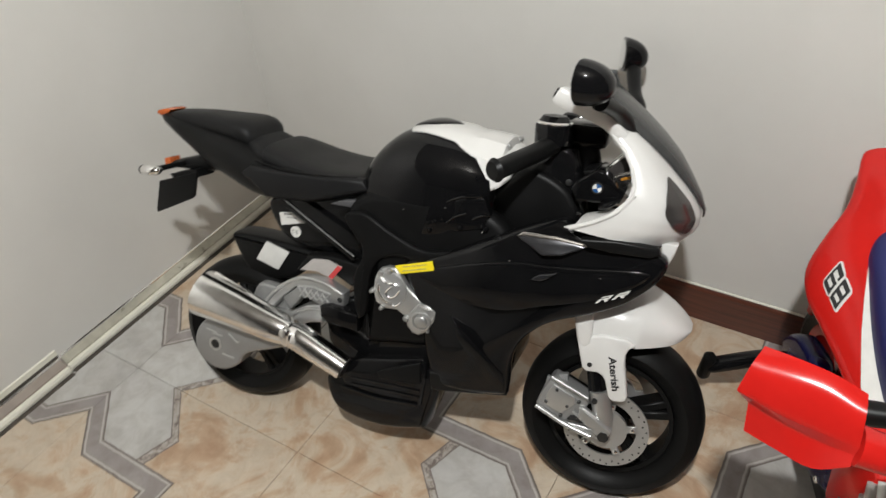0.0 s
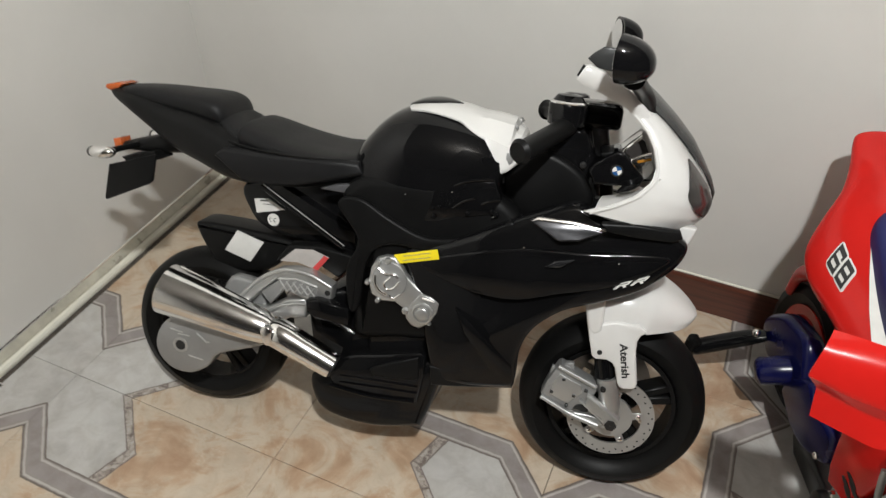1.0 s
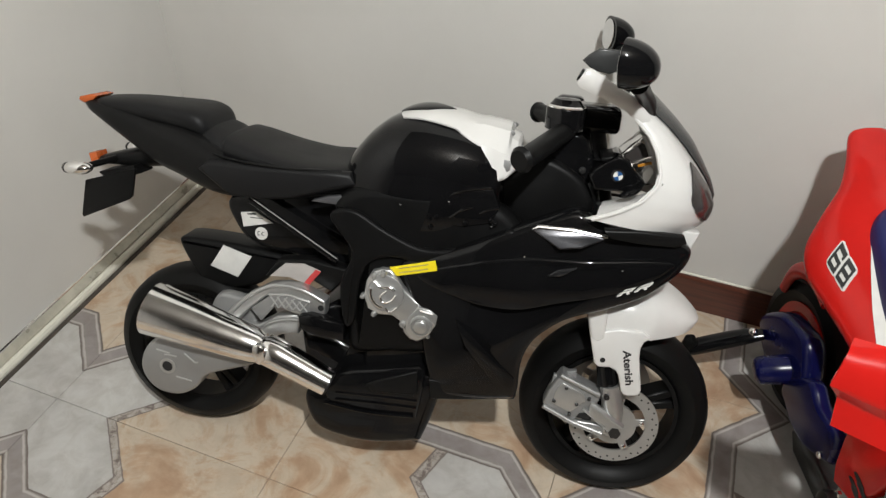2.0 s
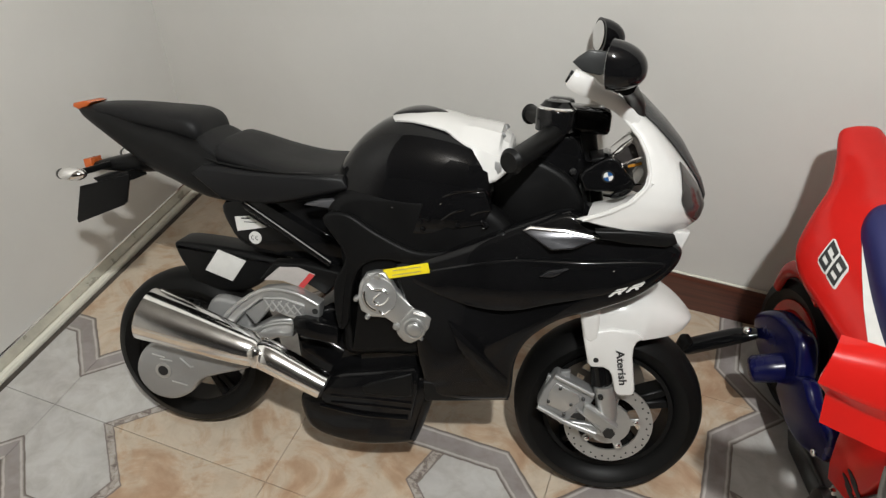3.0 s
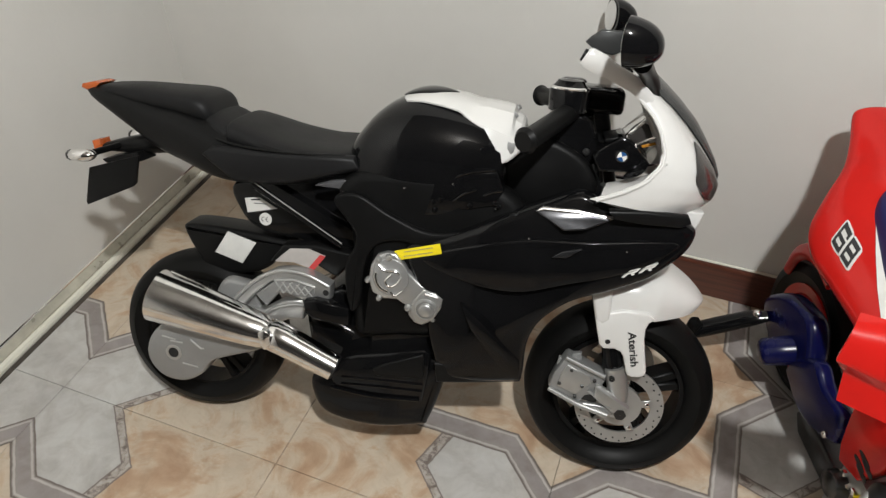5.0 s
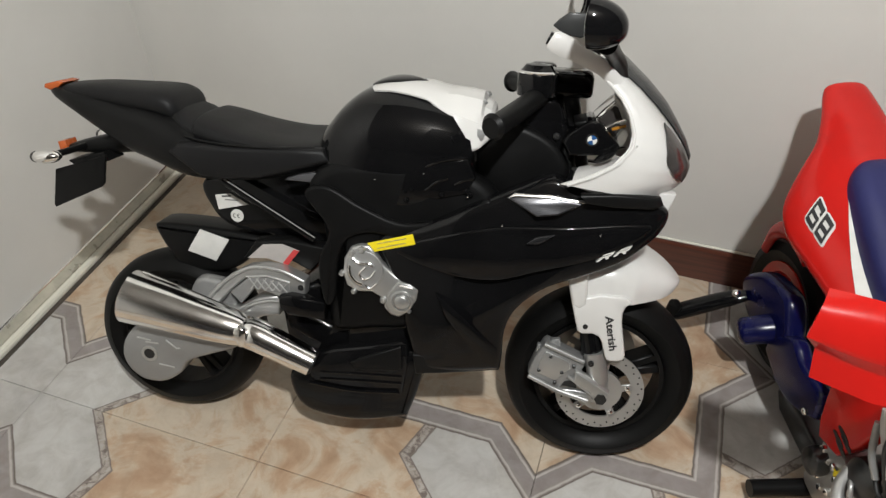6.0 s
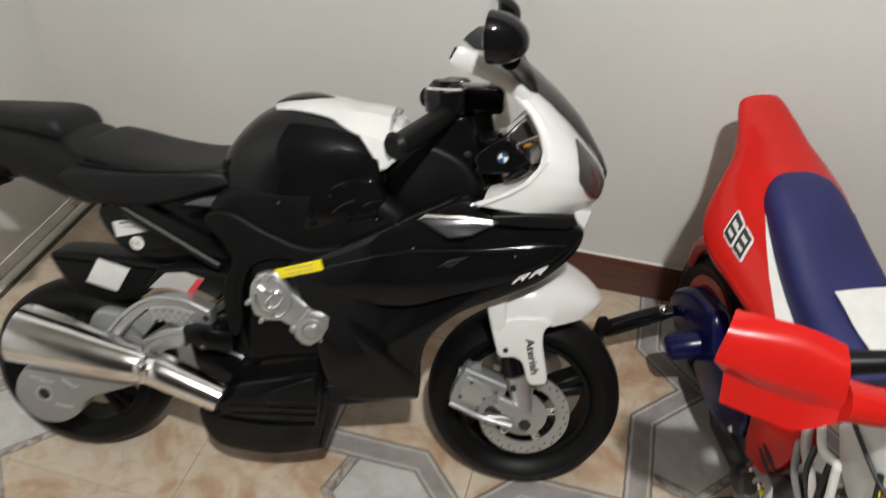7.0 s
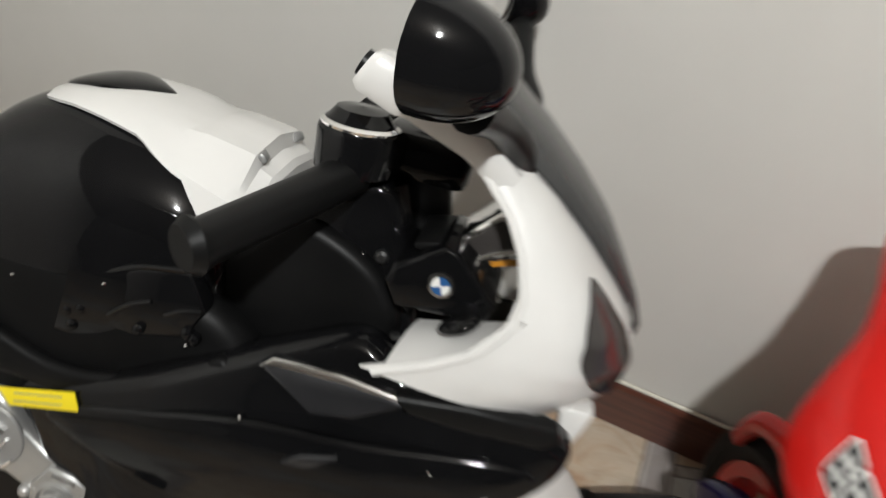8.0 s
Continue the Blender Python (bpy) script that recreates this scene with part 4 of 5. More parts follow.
part("upper_frame", slab(B(), [(0.545, 0.560), (0.568, 0.592), (0.592, 0.613), (0.623, 0.642), (0.660, 0.640), (0.710, 0.610), (0.726, 0.560), (0.66, 0.530), (0.58, 0.530)], -0.090, 0.090, 0.012, 44), DULLBLACK, bike, "dull black upper frame cover")

# frame details between tank and flank
rack = part("frame_bracket", slab(B(), [(0.470, 0.540), (0.489, 0.566), (0.524, 0.583), (0.566, 0.590), (0.580, 0.560), (0.566, 0.532), (0.520, 0.520), (0.480, 0.524)], -0.100, -0.1215, 0.003), GLOSS, bike, "gloss black frame bracket below the tank")
for pts in ([(0.489, 0.568), (0.522, 0.584), (0.562, 0.592)], [(0.500, 0.534), (0.516, 0.548), (0.536, 0.557)], [(0.548, 0.548), (0.562, 0.556), (0.578, 0.560)]):
    part("bracket_edge", tube(B(), [(x, -0.1215, z) for x, z in pts], 0.0024, 8, 10), GLOSS, rack)
for x, z in ((0.467, 0.530), (0.478, 0.534), (0.470, 0.516), (0.527, 0.529), (0.568, 0.538), (0.574, 0.534), (0.598, 0.517)):
    part("bracket_bolt", lathe(B(), (x, -0.1215, z), [(0.004, 0.0052), (-0.003, 0.0048), (-0.0050, 0.0030), (-0.0054, 0.0003)], 14), GLOSS, rack)
part("side_bolt", lathe(B(), (0.702, -0.0800, 0.628), [(0.004, 0.0060), (-0.002, 0.0056), (-0.004, 0.003), (-0.004, 0.0003)], 14), DARKMETAL, bike)

# small chrome beads standing for glints of screws and edges on the flank
GLINTS = ((0.497, -0.1225, 0.562), (0.417, -0.1205, 0.546), (0.570, -0.126, 0.530), (0.629, -0.1470, 0.494), (0.783, -0.1440, 0.491), (0.687, -0.0785, 0.626))
for x, y, z in GLINTS:
    part("flank_screw", ball(B(), (x, y, z), (0.0020, 0.0036, 0.0017), 10, 8), CHROME, fair)

# engine cover
eng = part("engine_cover", slab(B(), [(0.365, 0.380), (0.368, 0.408), (0.378, 0.427), (0.395, 0.434), (0.411, 0.434), (0.420, 0.424), (0.432, 0.405), (0.458, 0.383), (0.482, 0.377), (0.499, 0.368), (0.500, 0.352), (0.493, 0.338), (0.480, 0.318), (0.464, 0.307), (0.449, 0.310), (0.438, 0.322), (0.434, 0.340), (0.416, 0.350), (0.392, 0.348), (0.372, 0.358)], -0.112, -0.134, 0.005), SILVER, bike, "silver moulded engine cover")
part("clutch_plate", slab(B(), [(0.404 + 0.032 * math.cos(q), 0.391 + 0.034 * math.sin(q)) for q in lin(0, 2 * math.pi, 33)[:-1]], -0.132, -0.1365, 0.0022), DULL, eng)
bm = B()
tube(bm, [(0.384, -0.1375, 0.412), (0.396, -0.1385, 0.404), (0.412, -0.1385, 0.405), (0.420, -0.1375, 0.400)], 0.0036, 8, 16, 0.6)
tube(bm, [(0.404 + 0.026 * math.cos(q), -0.1380, 0.391 + 0.027 * math.sin(q)) for q in lin(radians(165), radians(262), 10)], 0.0030, 8, 0, 0.6)
tube(bm, [(0.406, -0.1385, 0.398), (0.396, -0.1390, 0.386), (0.402, -0.1390, 0.376), (0.414, -0.1385, 0.380), (0.422, -0.1375, 0.392)], 0.0030, 8, 20, 0.6)
tube(bm, [(0.406, -0.1380, 0.366), (0.414, -0.1380, 0.360), (0.426, -0.1375, 0.370)], 0.0026, 8, 10, 0.6)
part("plate_relief", bm, CHROME, eng, "bright raised curves")
part("pump_plate", slab(B(), [(0.444, 0.352), (0.462, 0.376), (0.483, 0.373), (0.497, 0.364), (0.494, 0.344), (0.478, 0.320), (0.463, 0.311), (0.449, 0.316), (0.442, 0.332)], -0.132, -0.139, 0.003), SILVER, eng)
part("pump_boss", lathe(B(), (0.469, -0.139, 0.341), [(0.002, 0.0205), (-0.003, 0.0195), (-0.004, 0.0165), (-0.001, 0.0150), (-0.001, 0.0125), (-0.006, 0.0115), (-0.0075, 0.0095), (-0.0075, 0.0005)], 28), SILVER, eng)
part("pump_slot", tube(B(), [(0.466, -0.1395, 0.370), (0.488, -0.1395, 0.366)], 0.0018, 6), CHROME, eng)
for x, z, r in ((0.382, 0.421, 0.0060), (0.399, 0.426, 0.0066), (0.364, 0.380, 0.0050), (0.385, 0.349, 0.0050), (0.437, 0.338, 0.0070), (0.448, 0.345, 0.0050), (0.482, 0.322, 0.0040), (0.491, 0.350, 0.0045)):
    part("cover_bolt", lathe(B(), (x, -0.134, z), [(0.006, r), (-0.003, r * 0.92), (-0.0055, r * 0.6), (-0.006, 0.0003)], 14), SILVER, eng)
part("yellow_label", flanked(slab(B(), [(0.407, 0.437), (0.485, 0.464), (0.490, 0.447), (0.413, 0.421)], -0.1420, -0.1436, 0.0004)), YELLOW, bike, "yellow warning sticker")
for k in (0.0042, -0.0038):
    part("label_print", flanked(box(B(), (0.449, -0.1439, 0.4425 + k), (0.052, 0.0006, 0.0010), 0, Euler((0, radians(-18.5), 0)))), DULL, bike)

# nose cowl, lamps, screen
RE = [(0.713, 0.570), (0.752, 0.586), (0.786, 0.605), (0.808, 0.630), (0.811, 0.650), (0.802, 0.679), (0.789, 0.700), (0.766, 0.722), (0.748, 0.740), (0.735, 0.755)]
NO = [(0.902, 0.546), (0.922, 0.568), (0.922, 0.594), (0.908, 0.620), (0.884, 0.650), (0.857, 0.681), (0.827, 0.711), (0.795, 0.738), (0.768, 0.761), (0.742, 0.784)]
WI = [0.150, 0.150, 0.148, 0.142, 0.135, 0.127, 0.120, 0.114, 0.108, 0.104]


def cowl(s, a, off=0.0):
    """Nose surface: s from chin to top, a from the near rear edge (-90) round the nose to the far one."""
    f = max(0.0, min(8.999, s * 9))
    i = int(f)
    t = f - i
    r = [RE[i][k] * (1 - t) + RE[i + 1][k] * t for k in (0, 1)]
    n = [NO[i][k] * (1 - t) + NO[i + 1][k] * t for k in (0, 1)]
    w = WI[i] * (1 - t) + WI[i + 1] * t
    q = radians(a)
    c = abs(math.cos(q)) ** 0.62
    return Vector((r[0] + (n[0] - r[0]) * c + off * abs(math.cos(q)), (w + off) * math.sin(q), r[1] + (n[1] - r[1]) * c + off * 0.35))


nose = part("nose_cowl", grid(B(), cowl, lin(0, 0.92, 30), lin(-90, 90, 45), 0.003), WHITE, bike, "white nose cowl")
def screen(s, v):
    """Bubble screen, standing proud of the cowl towards its middle."""
    edge = float(np.interp(s, [0.17, 0.26, 0.40, 0.52, 0.62, 0.75, 0.85, 1.0], [1.0, 6.0, 14.0, 24.0, 33.0, 44.0, 50.0, 54.0]))
    up = float(np.interp(s, [0.17, 0.35, 0.55, 0.8, 1.0], [0.002, 0.006, 0.013, 0.013, 0.008]))
    return cowl(s, v * edge, 0.0035 + up * (1 - abs(v) ** 3))


part("windscreen", grid(B(), screen, lin(0.17, 0.999, 30), lin(-1, 1, 29), 0.002), SCREEN, bike, "smoked grey windscreen")
for s in (-1, 1):
    def lamp(u, v, s=s):
        t = 0.120 + 0.375 * u
        mid = 38 + 8 * u + 6 * math.sin(math.pi * u)
        half = 17.5 * math.sin(math.pi * min(1, max(0.0, u)) ** 0.85) ** 0.8
        return cowl(t, s * (mid + half * v), 0.004)
    part("headlamp", grid(B(), lamp, lin(0, 1, 18), lin(-1, 1, 9), 0.002), LENS, nose, "dark smoked headlamp lens")
    part("cowl_rim", tube(B(), [cowl(q, s * 89.5, 0.001) for q in lin(0, 0.9, 24)], 0.0030, 8), WHITE, nose)
    part("cowl_screw", lathe(B(), (0.732, s * 0.128, 0.5885), [(0, 0.0003), (0, 0.0040), (0.0035, 0.0040), (0.0035, 0.0003)], 12, "z"), INK, nose)
    def shelf(u, v, s=s):
        p = cowl(0.36 * u, s * 89)
        w = 0.072 * (1 - u) ** 0.40 + 0.004
        return (p.x + 0.014 * v, p.y - s * w * v, p.z + 0.002 + 0.013 * (1 - u) * math.sin(2.2 * v))
    part("cowl_shelf", grid(B(), shelf, lin(0, 1, 16), lin(0, 1, 6), 0.002), WHITE, nose, "white ledge inside the cowl")
    part("cowl_port", ball(B(), (0.776, s * 0.122, 0.6110), (0.017, 0.013, 0.0060), 20, 12, Euler((0, radians(-28), 0))), GLOSS, nose, "oval black port in the cowl")
    part("chin_fin", slab(B(), [(0.868, 0.556), (0.895, 0.556), (0.892, 0.540), (0.884, 0.516), (0.872, 0.514), (0.872, 0.535)], s * 0.080, s * 0.106, 0.004), WHITE, nose, "white chin fin")
    # mirror
    my, mx, mz = (-0.230, 0.737, 0.808) if s < 0 else (0.222, 0.738, 0.828)
    mir = part("mirror", tube(B(), [(0.790, s * 0.080, 0.728), (0.782, s * 0.100, 0.746), (0.768, s * 0.140, 0.766), (mx + 0.016, my - s * 0.030, mz - 0.026)], [0.010, 0.013, 0.012, 0.014], 14, 18), SATIN, bike, "black wing mirror")
    part("stem_foot", loft(B(), [(0.752, 0.752, 0.744, 0.006, s * 0.104), (0.768, 0.756, 0.734, 0.013, s * 0.096), (0.786, 0.748, 0.722, 0.013, s * 0.086), (0.800, 0.728, 0.716, 0.005, s * 0.078)], 18, 2.4, 14), SATIN, mir)
    # teardrop shell: straight glass edge, flat foot, drawn out towards the stem
    bm, rows = B(), []
    for k in range(15):
        f, g = math.sin(math.pi / 2 * k / 14), math.cos(math.pi / 2 * k / 14) ** 0.9 + 0.004
        ring = []
        for q in range(32):
            a = 2 * math.pi * q / 32
            ca, sa = math.cos(a), math.sin(a)
            yy = (0.031 if ca * s > 0 else 0.043) * math.copysign(abs(ca) ** 0.9, ca)
            zz = (0.035 if sa > 0 else 0.031) * math.copysign(abs(sa) ** 0.85, sa)
            ring.append((mx - 0.011 + 0.047 * f, my + yy * g - s * 0.008 * f, mz + zz * g - 0.003 * f))
        rows.append(ring)
    ring_skin(bm, rows)
    turn = Matrix.Translation((mx, my, mz)) @ pose(0, 0, 0, 0, 0, s * 16) @ Matrix.Translation((-mx, -my, -mz))
    bmesh.ops.transform(bm, matrix=turn, verts=bm.verts)
    part("mirror_housing", bm, GLOSS, mir, "black rounded mirror housing")
    bm = ball(B(), (mx - 0.0125, my - s * 0.002, mz + 0.002), (0.0025, 0.031, 0.028), 28, 12)
    bmesh.ops.transform(bm, matrix=turn, verts=bm.verts)
    part("mirror_glass", bm, MIRROR, mir, "mirror glass")

bm = B()
ring_skin(bm, [[Vector(c) + Vector((h * 0.55 * q, w * p, h * q)) for p, q in ((-1, -0.55), (-0.72, -1), (0.72, -1), (1, -0.55), (1, 0.6), (0.75, 1), (-0.75, 1), (-1, 0.6))] for c, w, h in
               (((0.786, -0.102, 0.718), 0.011, 0.009), ((0.758, -0.112, 0.742), 0.012, 0.0100), ((0.752, -0.114, 0.746), 0.013, 0.0105), ((0.714, -0.127, 0.764), 0.0135, 0.0110), ((0.706, -0.129, 0.768), 0.0155, 0.0135), ((0.682, -0.137, 0.779), 0.0155, 0.0130), ((0.677, -0.138, 0.781), 0.013, 0.010))])
# separate plate standing for the inside top of the windscreen
part("screen_brace", slab(B(), [(0.681, 0.790), (0.690, 0.800), (0.706, 0.812), (0.742, 0.812), (0.752, 0.782), (0.728, 0.772), (0.700, 0.776)], 0.030, 0.046, 0.003), SCREEN, bike, "dark grey plate for the inner top of the windscreen")
arm = part("cowl_arm", bm, WHITE, bike, "white moulded arm beside the screen")
part("arm_tip", tube(B(), [(0.674, -0.138, 0.7825), (0.681, -0.138, 0.7795)], 0.0095, 12), SATIN, arm)

# handlebar, grips, switches, dash
bar = part("handlebar", slab(B(), [(0.630, 0.650), (0.664, 0.674), (0.680, 0.690), (0.704, 0.680), (0.716, 0.650), (0.724, 0.625), (0.726, 0.565), (0.700, 0.550), (0.640, 0.560), (0.622, 0.610)], -0.078, 0.070, 0.010), GLOSS, bike, "gloss black steering head")
for s in (-1, 1):
    end = (0.604, -0.221, 0.662) if s < 0 else (0.612, 0.196, 0.673)
    gr = part("grip", tube(B(), [(0.668, s * 0.080, 0.690), (0.645, s * 0.130, 0.678), (end[0] + 0.008, end[1] - s * 0.012, end[2] + 0.002), (end[0] + 0.004, end[1] - s * 0.006, end[2] + 0.001), end], [0.0165, 0.0165, 0.0160, 0.0200, 0.0150], 20), SATIN, bar, "black ribbed rubber grip")
    part("lever_bolt", lathe(B(), (0.684, s * 0.0715, 0.618), [(0, 0.0003), (0, 0.004), (s * 0.002, 0.004), (s * 0.002, 0.0003)], 10), CHROME, bar)
sw = part("switch_knob", lathe(B(), (0.664, -0.070, 0.690), [(0, 0.001), (0, 0.031), (0.030, 0.032), (0.036, 0.030), (0.040, 0.025), (0.047, 0.020), (0.049, 0.001)], 28, "z"), GLOSS, bike, "black switch housing with silver ring")
part("knob_ring", lathe(B(), (0.664, -0.070, 0.690), [(0.0335, 0.0305), (0.036, 0.0312), (0.038, 0.0275), (0.0335, 0.0305)], 28, "z"), CHROME, sw)
part("switch_block", box(B(), (0.715, -0.020, 0.706), (0.075, 0.075, 0.040), 0.008), GLOSS, bike, "black switch block")
part("switch_block", box(B(), (0.672, 0.090, 0.704), (0.050, 0.045, 0.040), 0.010), GLOSS, bike, "black switch block")
bm = slab(B(), [(0.712, 0.626), (0.718, 0.640), (0.752, 0.664), (0.764, 0.660), (0.798, 0.626), (0.793, 0.612), (0.724, 0.606)], -0.030, -0.114, 0.004)
dash = part("dash_box", bm, GLOSS, bike, "gloss black dash box")
part("dash_lip", box(B(), (0.742, -0.064, 0.656), (0.030, 0.070, 0.006), 0.002, Euler((0, radians(-14), 0))), SATIN, dash)
bdg = part("round_badge", lathe(B(), (0.755, -0.1140, 0.634), [(0, 0.0003), (0, 0.0105), (-0.002, 0.0100), (-0.0026, 0.0003)], 28), CHROME, dash, "round chrome-rimmed badge")
for mat, lab, qs in ((BADGEBLUE, "", (20, 200)), (PAPER, "", (110, 290))):
    for q0 in qs:
        bm = B()
        bm.faces.new([bm.verts.new((0.755, -0.1170, 0.634))] + [bm.verts.new((0.755 + 0.0074 * math.cos(radians(q0 + a)), -0.1170, 0.634 + 0.0074 * math.sin(radians(q0 + a)))) for a in (0, 22, 45, 67, 90)])
        part("badge_quarter", bm, mat, bdg)
chr_ = part("gauge_pod", slab(B(), [(0.758, 0.660), (0.786, 0.690), (0.797, 0.686), (0.810, 0.664), (0.819, 0.640), (0.820, 0.618), (0.798, 0.612), (0.786, 0.622)], -0.010, -0.075, 0.006), CHROME, bike, "chrome gauge cluster")
part("gauge_face", slab(B(), [(0.764, 0.658), (0.786, 0.682), (0.792, 0.680), (0.802, 0.660), (0.786, 0.644)], -0.0750, -0.0765, 0.0006), LENS, chr_, "dark smoked gauge window")
part("gauge_bezel", tube(B(), [(0.762, -0.077, 0.656), (0.774, -0.0775, 0.646), (0.790, -0.0775, 0.655), (0.806, -0.0775, 0.662)], 0.0026, 8, 14), CHROME, chr_)
part("gauge_bezel", tube(B(), [(0.776, -0.077, 0.646), (0.788, -0.0775, 0.626), (0.800, -0.0775, 0.616)], 0.0026, 8, 10), CHROME, chr_)
part("gauge_stripe", box(B(), (0.797, -0.0765, 0.6485), (0.022, 0.002, 0.0045), 0.0006, Euler((0, radians(-18), 0))), AMBER, chr_, "orange reflector strip")
part("steering_stem", tube(B(), [(0.700, 0, 0.70), (0.76, 0, 0.45)], 0.03, 16), SATIN, bike)

# ---- red and blue mini dirt bike, tail to the wall ----
DIRT = Matrix.Translation((0.990, 0.510, 0.0)) @ pose(0, 0, 0, 0, 0, -67.6)
dirt = thing("toy_dirt_bike", "red and blue mini dirt bike with its tail to the wall", "dirt bike", DIRT)
# local: x forwards, y to its left
TAILST = [(-0.224, 0.598, 0.586, 0.030, 2.4), (-0.214, 0.607, 0.570, 0.040, 2.4), (-0.17, 0.593, 0.535, 0.055, 2.2), (-0.133, 0.577, 0.490, 0.073, 2.0), (-0.10, 0.563, 0.425, 0.106, 1.75), (-0.065, 0.551, 0.362, 0.133, 1.6), (-0.02, 0.535, 0.335, 0.137, 1.5), (0.03, 0.515, 0.330, 0.126, 1.45), (0.10, 0.488, 0.325, 0.112, 1.5), (0.18, 0.460, 0.325, 0.102, 1.6), (0.26, 0.435, 0.330, 0.090, 1.8)]
TP = [np.array(q) for q in smooth_path(TAILST, 51)]


def shell(x, a, off=0.0):
    """A point of the dirt bike's bodywork at x, at the angle a up from its left side."""
    xs = [q[0] for q in TP]
    zt, zb, hw, pw = (float(np.interp(x, xs, [q[k] for q in TP])) for k in (1, 2, 3, 4))
    ca, sa = math.cos(radians(a)), math.sin(radians(a))
    p = 2 / pw
    return Vector((x, (hw + off) * math.copysign(abs(ca) ** p, ca), (zt + zb) / 2 + ((zt - zb) / 2 + off) * math.copysign(abs(sa) ** p, sa)))


def shell_top(x, y):
    """Height of the bodywork's upper side at (x, y)."""
    xs = [q[0] for q in TP]
    zt, zb, hw, pw = (float(np.interp(x, xs, [q[k] for q in TP])) for k in (1, 2, 3, 4))
    c = min(1.0, abs(y) / hw) ** pw
    return (zt + zb) / 2 + (zt - zb) / 2 * max(0.0, 1 - c) ** (1 / pw)


SADST = [(-0.066, 0.548, 0.520, 0.016), (-0.060, 0.553, 0.505, 0.036), (-0.044, 0.557, 0.485, 0.053), (-0.021, 0.556, 0.470, 0.062), (0.03, 0.541, 0.445, 0.068), (0.083, 0.519, 0.425, 0.073), (0.16, 0.493, 0.405, 0.077), (0.24, 0.481, 0.40, 0.076), (0.33, 0.474, 0.40, 0.068)]


def saddle_edge(x):
    return float(np.interp(x, [q[0] for q in SADST], [q[3] for q in SADST]))


body = part("tail_fender", ring_skin(B(), [[shell(q[0], 360 * k / 44) for k in range(44)] for q in TP]), RED, dirt, "bright red tail fender and side panels")
part("saddle", loft(B(), SADST, 32, 3.4, 40), BLUEV, dirt, "navy blue vinyl saddle")
part("seat_paper", grid(B(), lambda u, v: (0.158 + 0.115 * u, -0.034 + 0.104 * v, float(np.interp(0.158 + 0.115 * u, [q[0] for q in SADST], [q[1] for q in SADST])) + 0.0035 - 0.010 * max(0.0, v - 0.75) ** 2 + 0.0012 * math.sin(9 * u + 4 * v)), lin(0, 1, 12), lin(0, 1, 12), 0.0008), PAPER, dirt, "creased white paper sheet stuck on the saddle")
for s in (-1, 1):
    def stripe(u, v, s=s):
        x = -0.030 + 0.24 * u
        y = saddle_edge(x) - 0.006 + 0.026 * v * u ** 0.8 + 0.003 * v
        return (x, s * y, shell_top(x, y) + 0.003)
    part("white_stripe", grid(B(), stripe, lin(0, 1, 20), lin(0, 1, 6), 0.001), PAPER, dirt, "white stripe beside the saddle")


LOOP = [(-0.0115, 0.0), (-0.0115, -0.0105), (0.0115, -0.0105), (0.0115, 0.0), (-0.0115, 0.0)]
SIX = [LOOP, [(-0.0115, 0.0), (-0.0115, 0.0115), (0.0115, 0.0115), (0.0115, 0.0078)]]
EIGHT = [LOOP, [(x, 0.0010 - y) for x, y in LOOP]]


def digit(strokes, dx, s, w=0.0027):
    """The digit's straight strokes laid on the bodywork, reading from tail to nose."""
    x0, a0 = 0.000, (143 if s < 0 else 37)
    arc = (shell(x0, a0 + 1) - shell(x0, a0 - 1)).length / 2
    a0 -= s * 0.0074 / arc
    segs = [(Vector(p), Vector(q)) for path in strokes for p, q in zip(path, path[1:])]

    def inked(x, y):
        return any(min(p.x, q.x) - w <= x <= max(p.x, q.x) + w and min(p.y, q.y) - w <= y <= max(p.y, q.y) + w for p, q in segs)
    bm, corner, step = B(), {}, 0.00085

    def vert(i, k):
        if (i, k) not in corner:
            tx, ty = i * step * 0.78 + dx, k * step * 1.2
            corner[i, k] = bm.verts.new(shell(x0 - s * (tx - 0.50 * ty), a0 + s * ty / arc, 0.0026))
        return corner[i, k]
    for i in range(-20, 20):
        for k in range(-26, 26):
            if inked((i + 0.5) * step, (k + 0.5) * step):
                bm.faces.new((vert(i, k), vert(i + 1, k), vert(i + 1, k + 1), vert(i, k + 1)))
    return bm


def sticker(s):
    """White backing of the race number, following the two digits' outline."""
    x0, a0 = 0.000, (143 if s < 0 else 37)
    arc = (shell(x0, a0 + 1) - shell(x0, a0 - 1)).length / 2
    a0 -= s * 0.0074 / arc

    def at(u, v):
        half = 0.0200 * (1 - max(0, (abs(u) - 0.78) / 0.22) ** 2 * 0.22) * (1 - 0.10 * math.exp(-(u / 0.10) ** 2))
        tx, ty = 0.0285 * u, half * v
        return shell(x0 - s * (tx - 0.50 * ty), a0 + s * ty / arc, 0.0010)
    return grid(B(), at, lin(-1, 1, 31), lin(-1, 1, 13), 0.0006)


for s in (-1, 1):
    part("number_backing", sticker(s), PAPER, dirt, "white-edged race number sticker")
    for strokes, dx in ((SIX, -0.0135), (EIGHT, 0.0135)):
        part("race_number", digit(strokes, dx, s), INK, dirt)

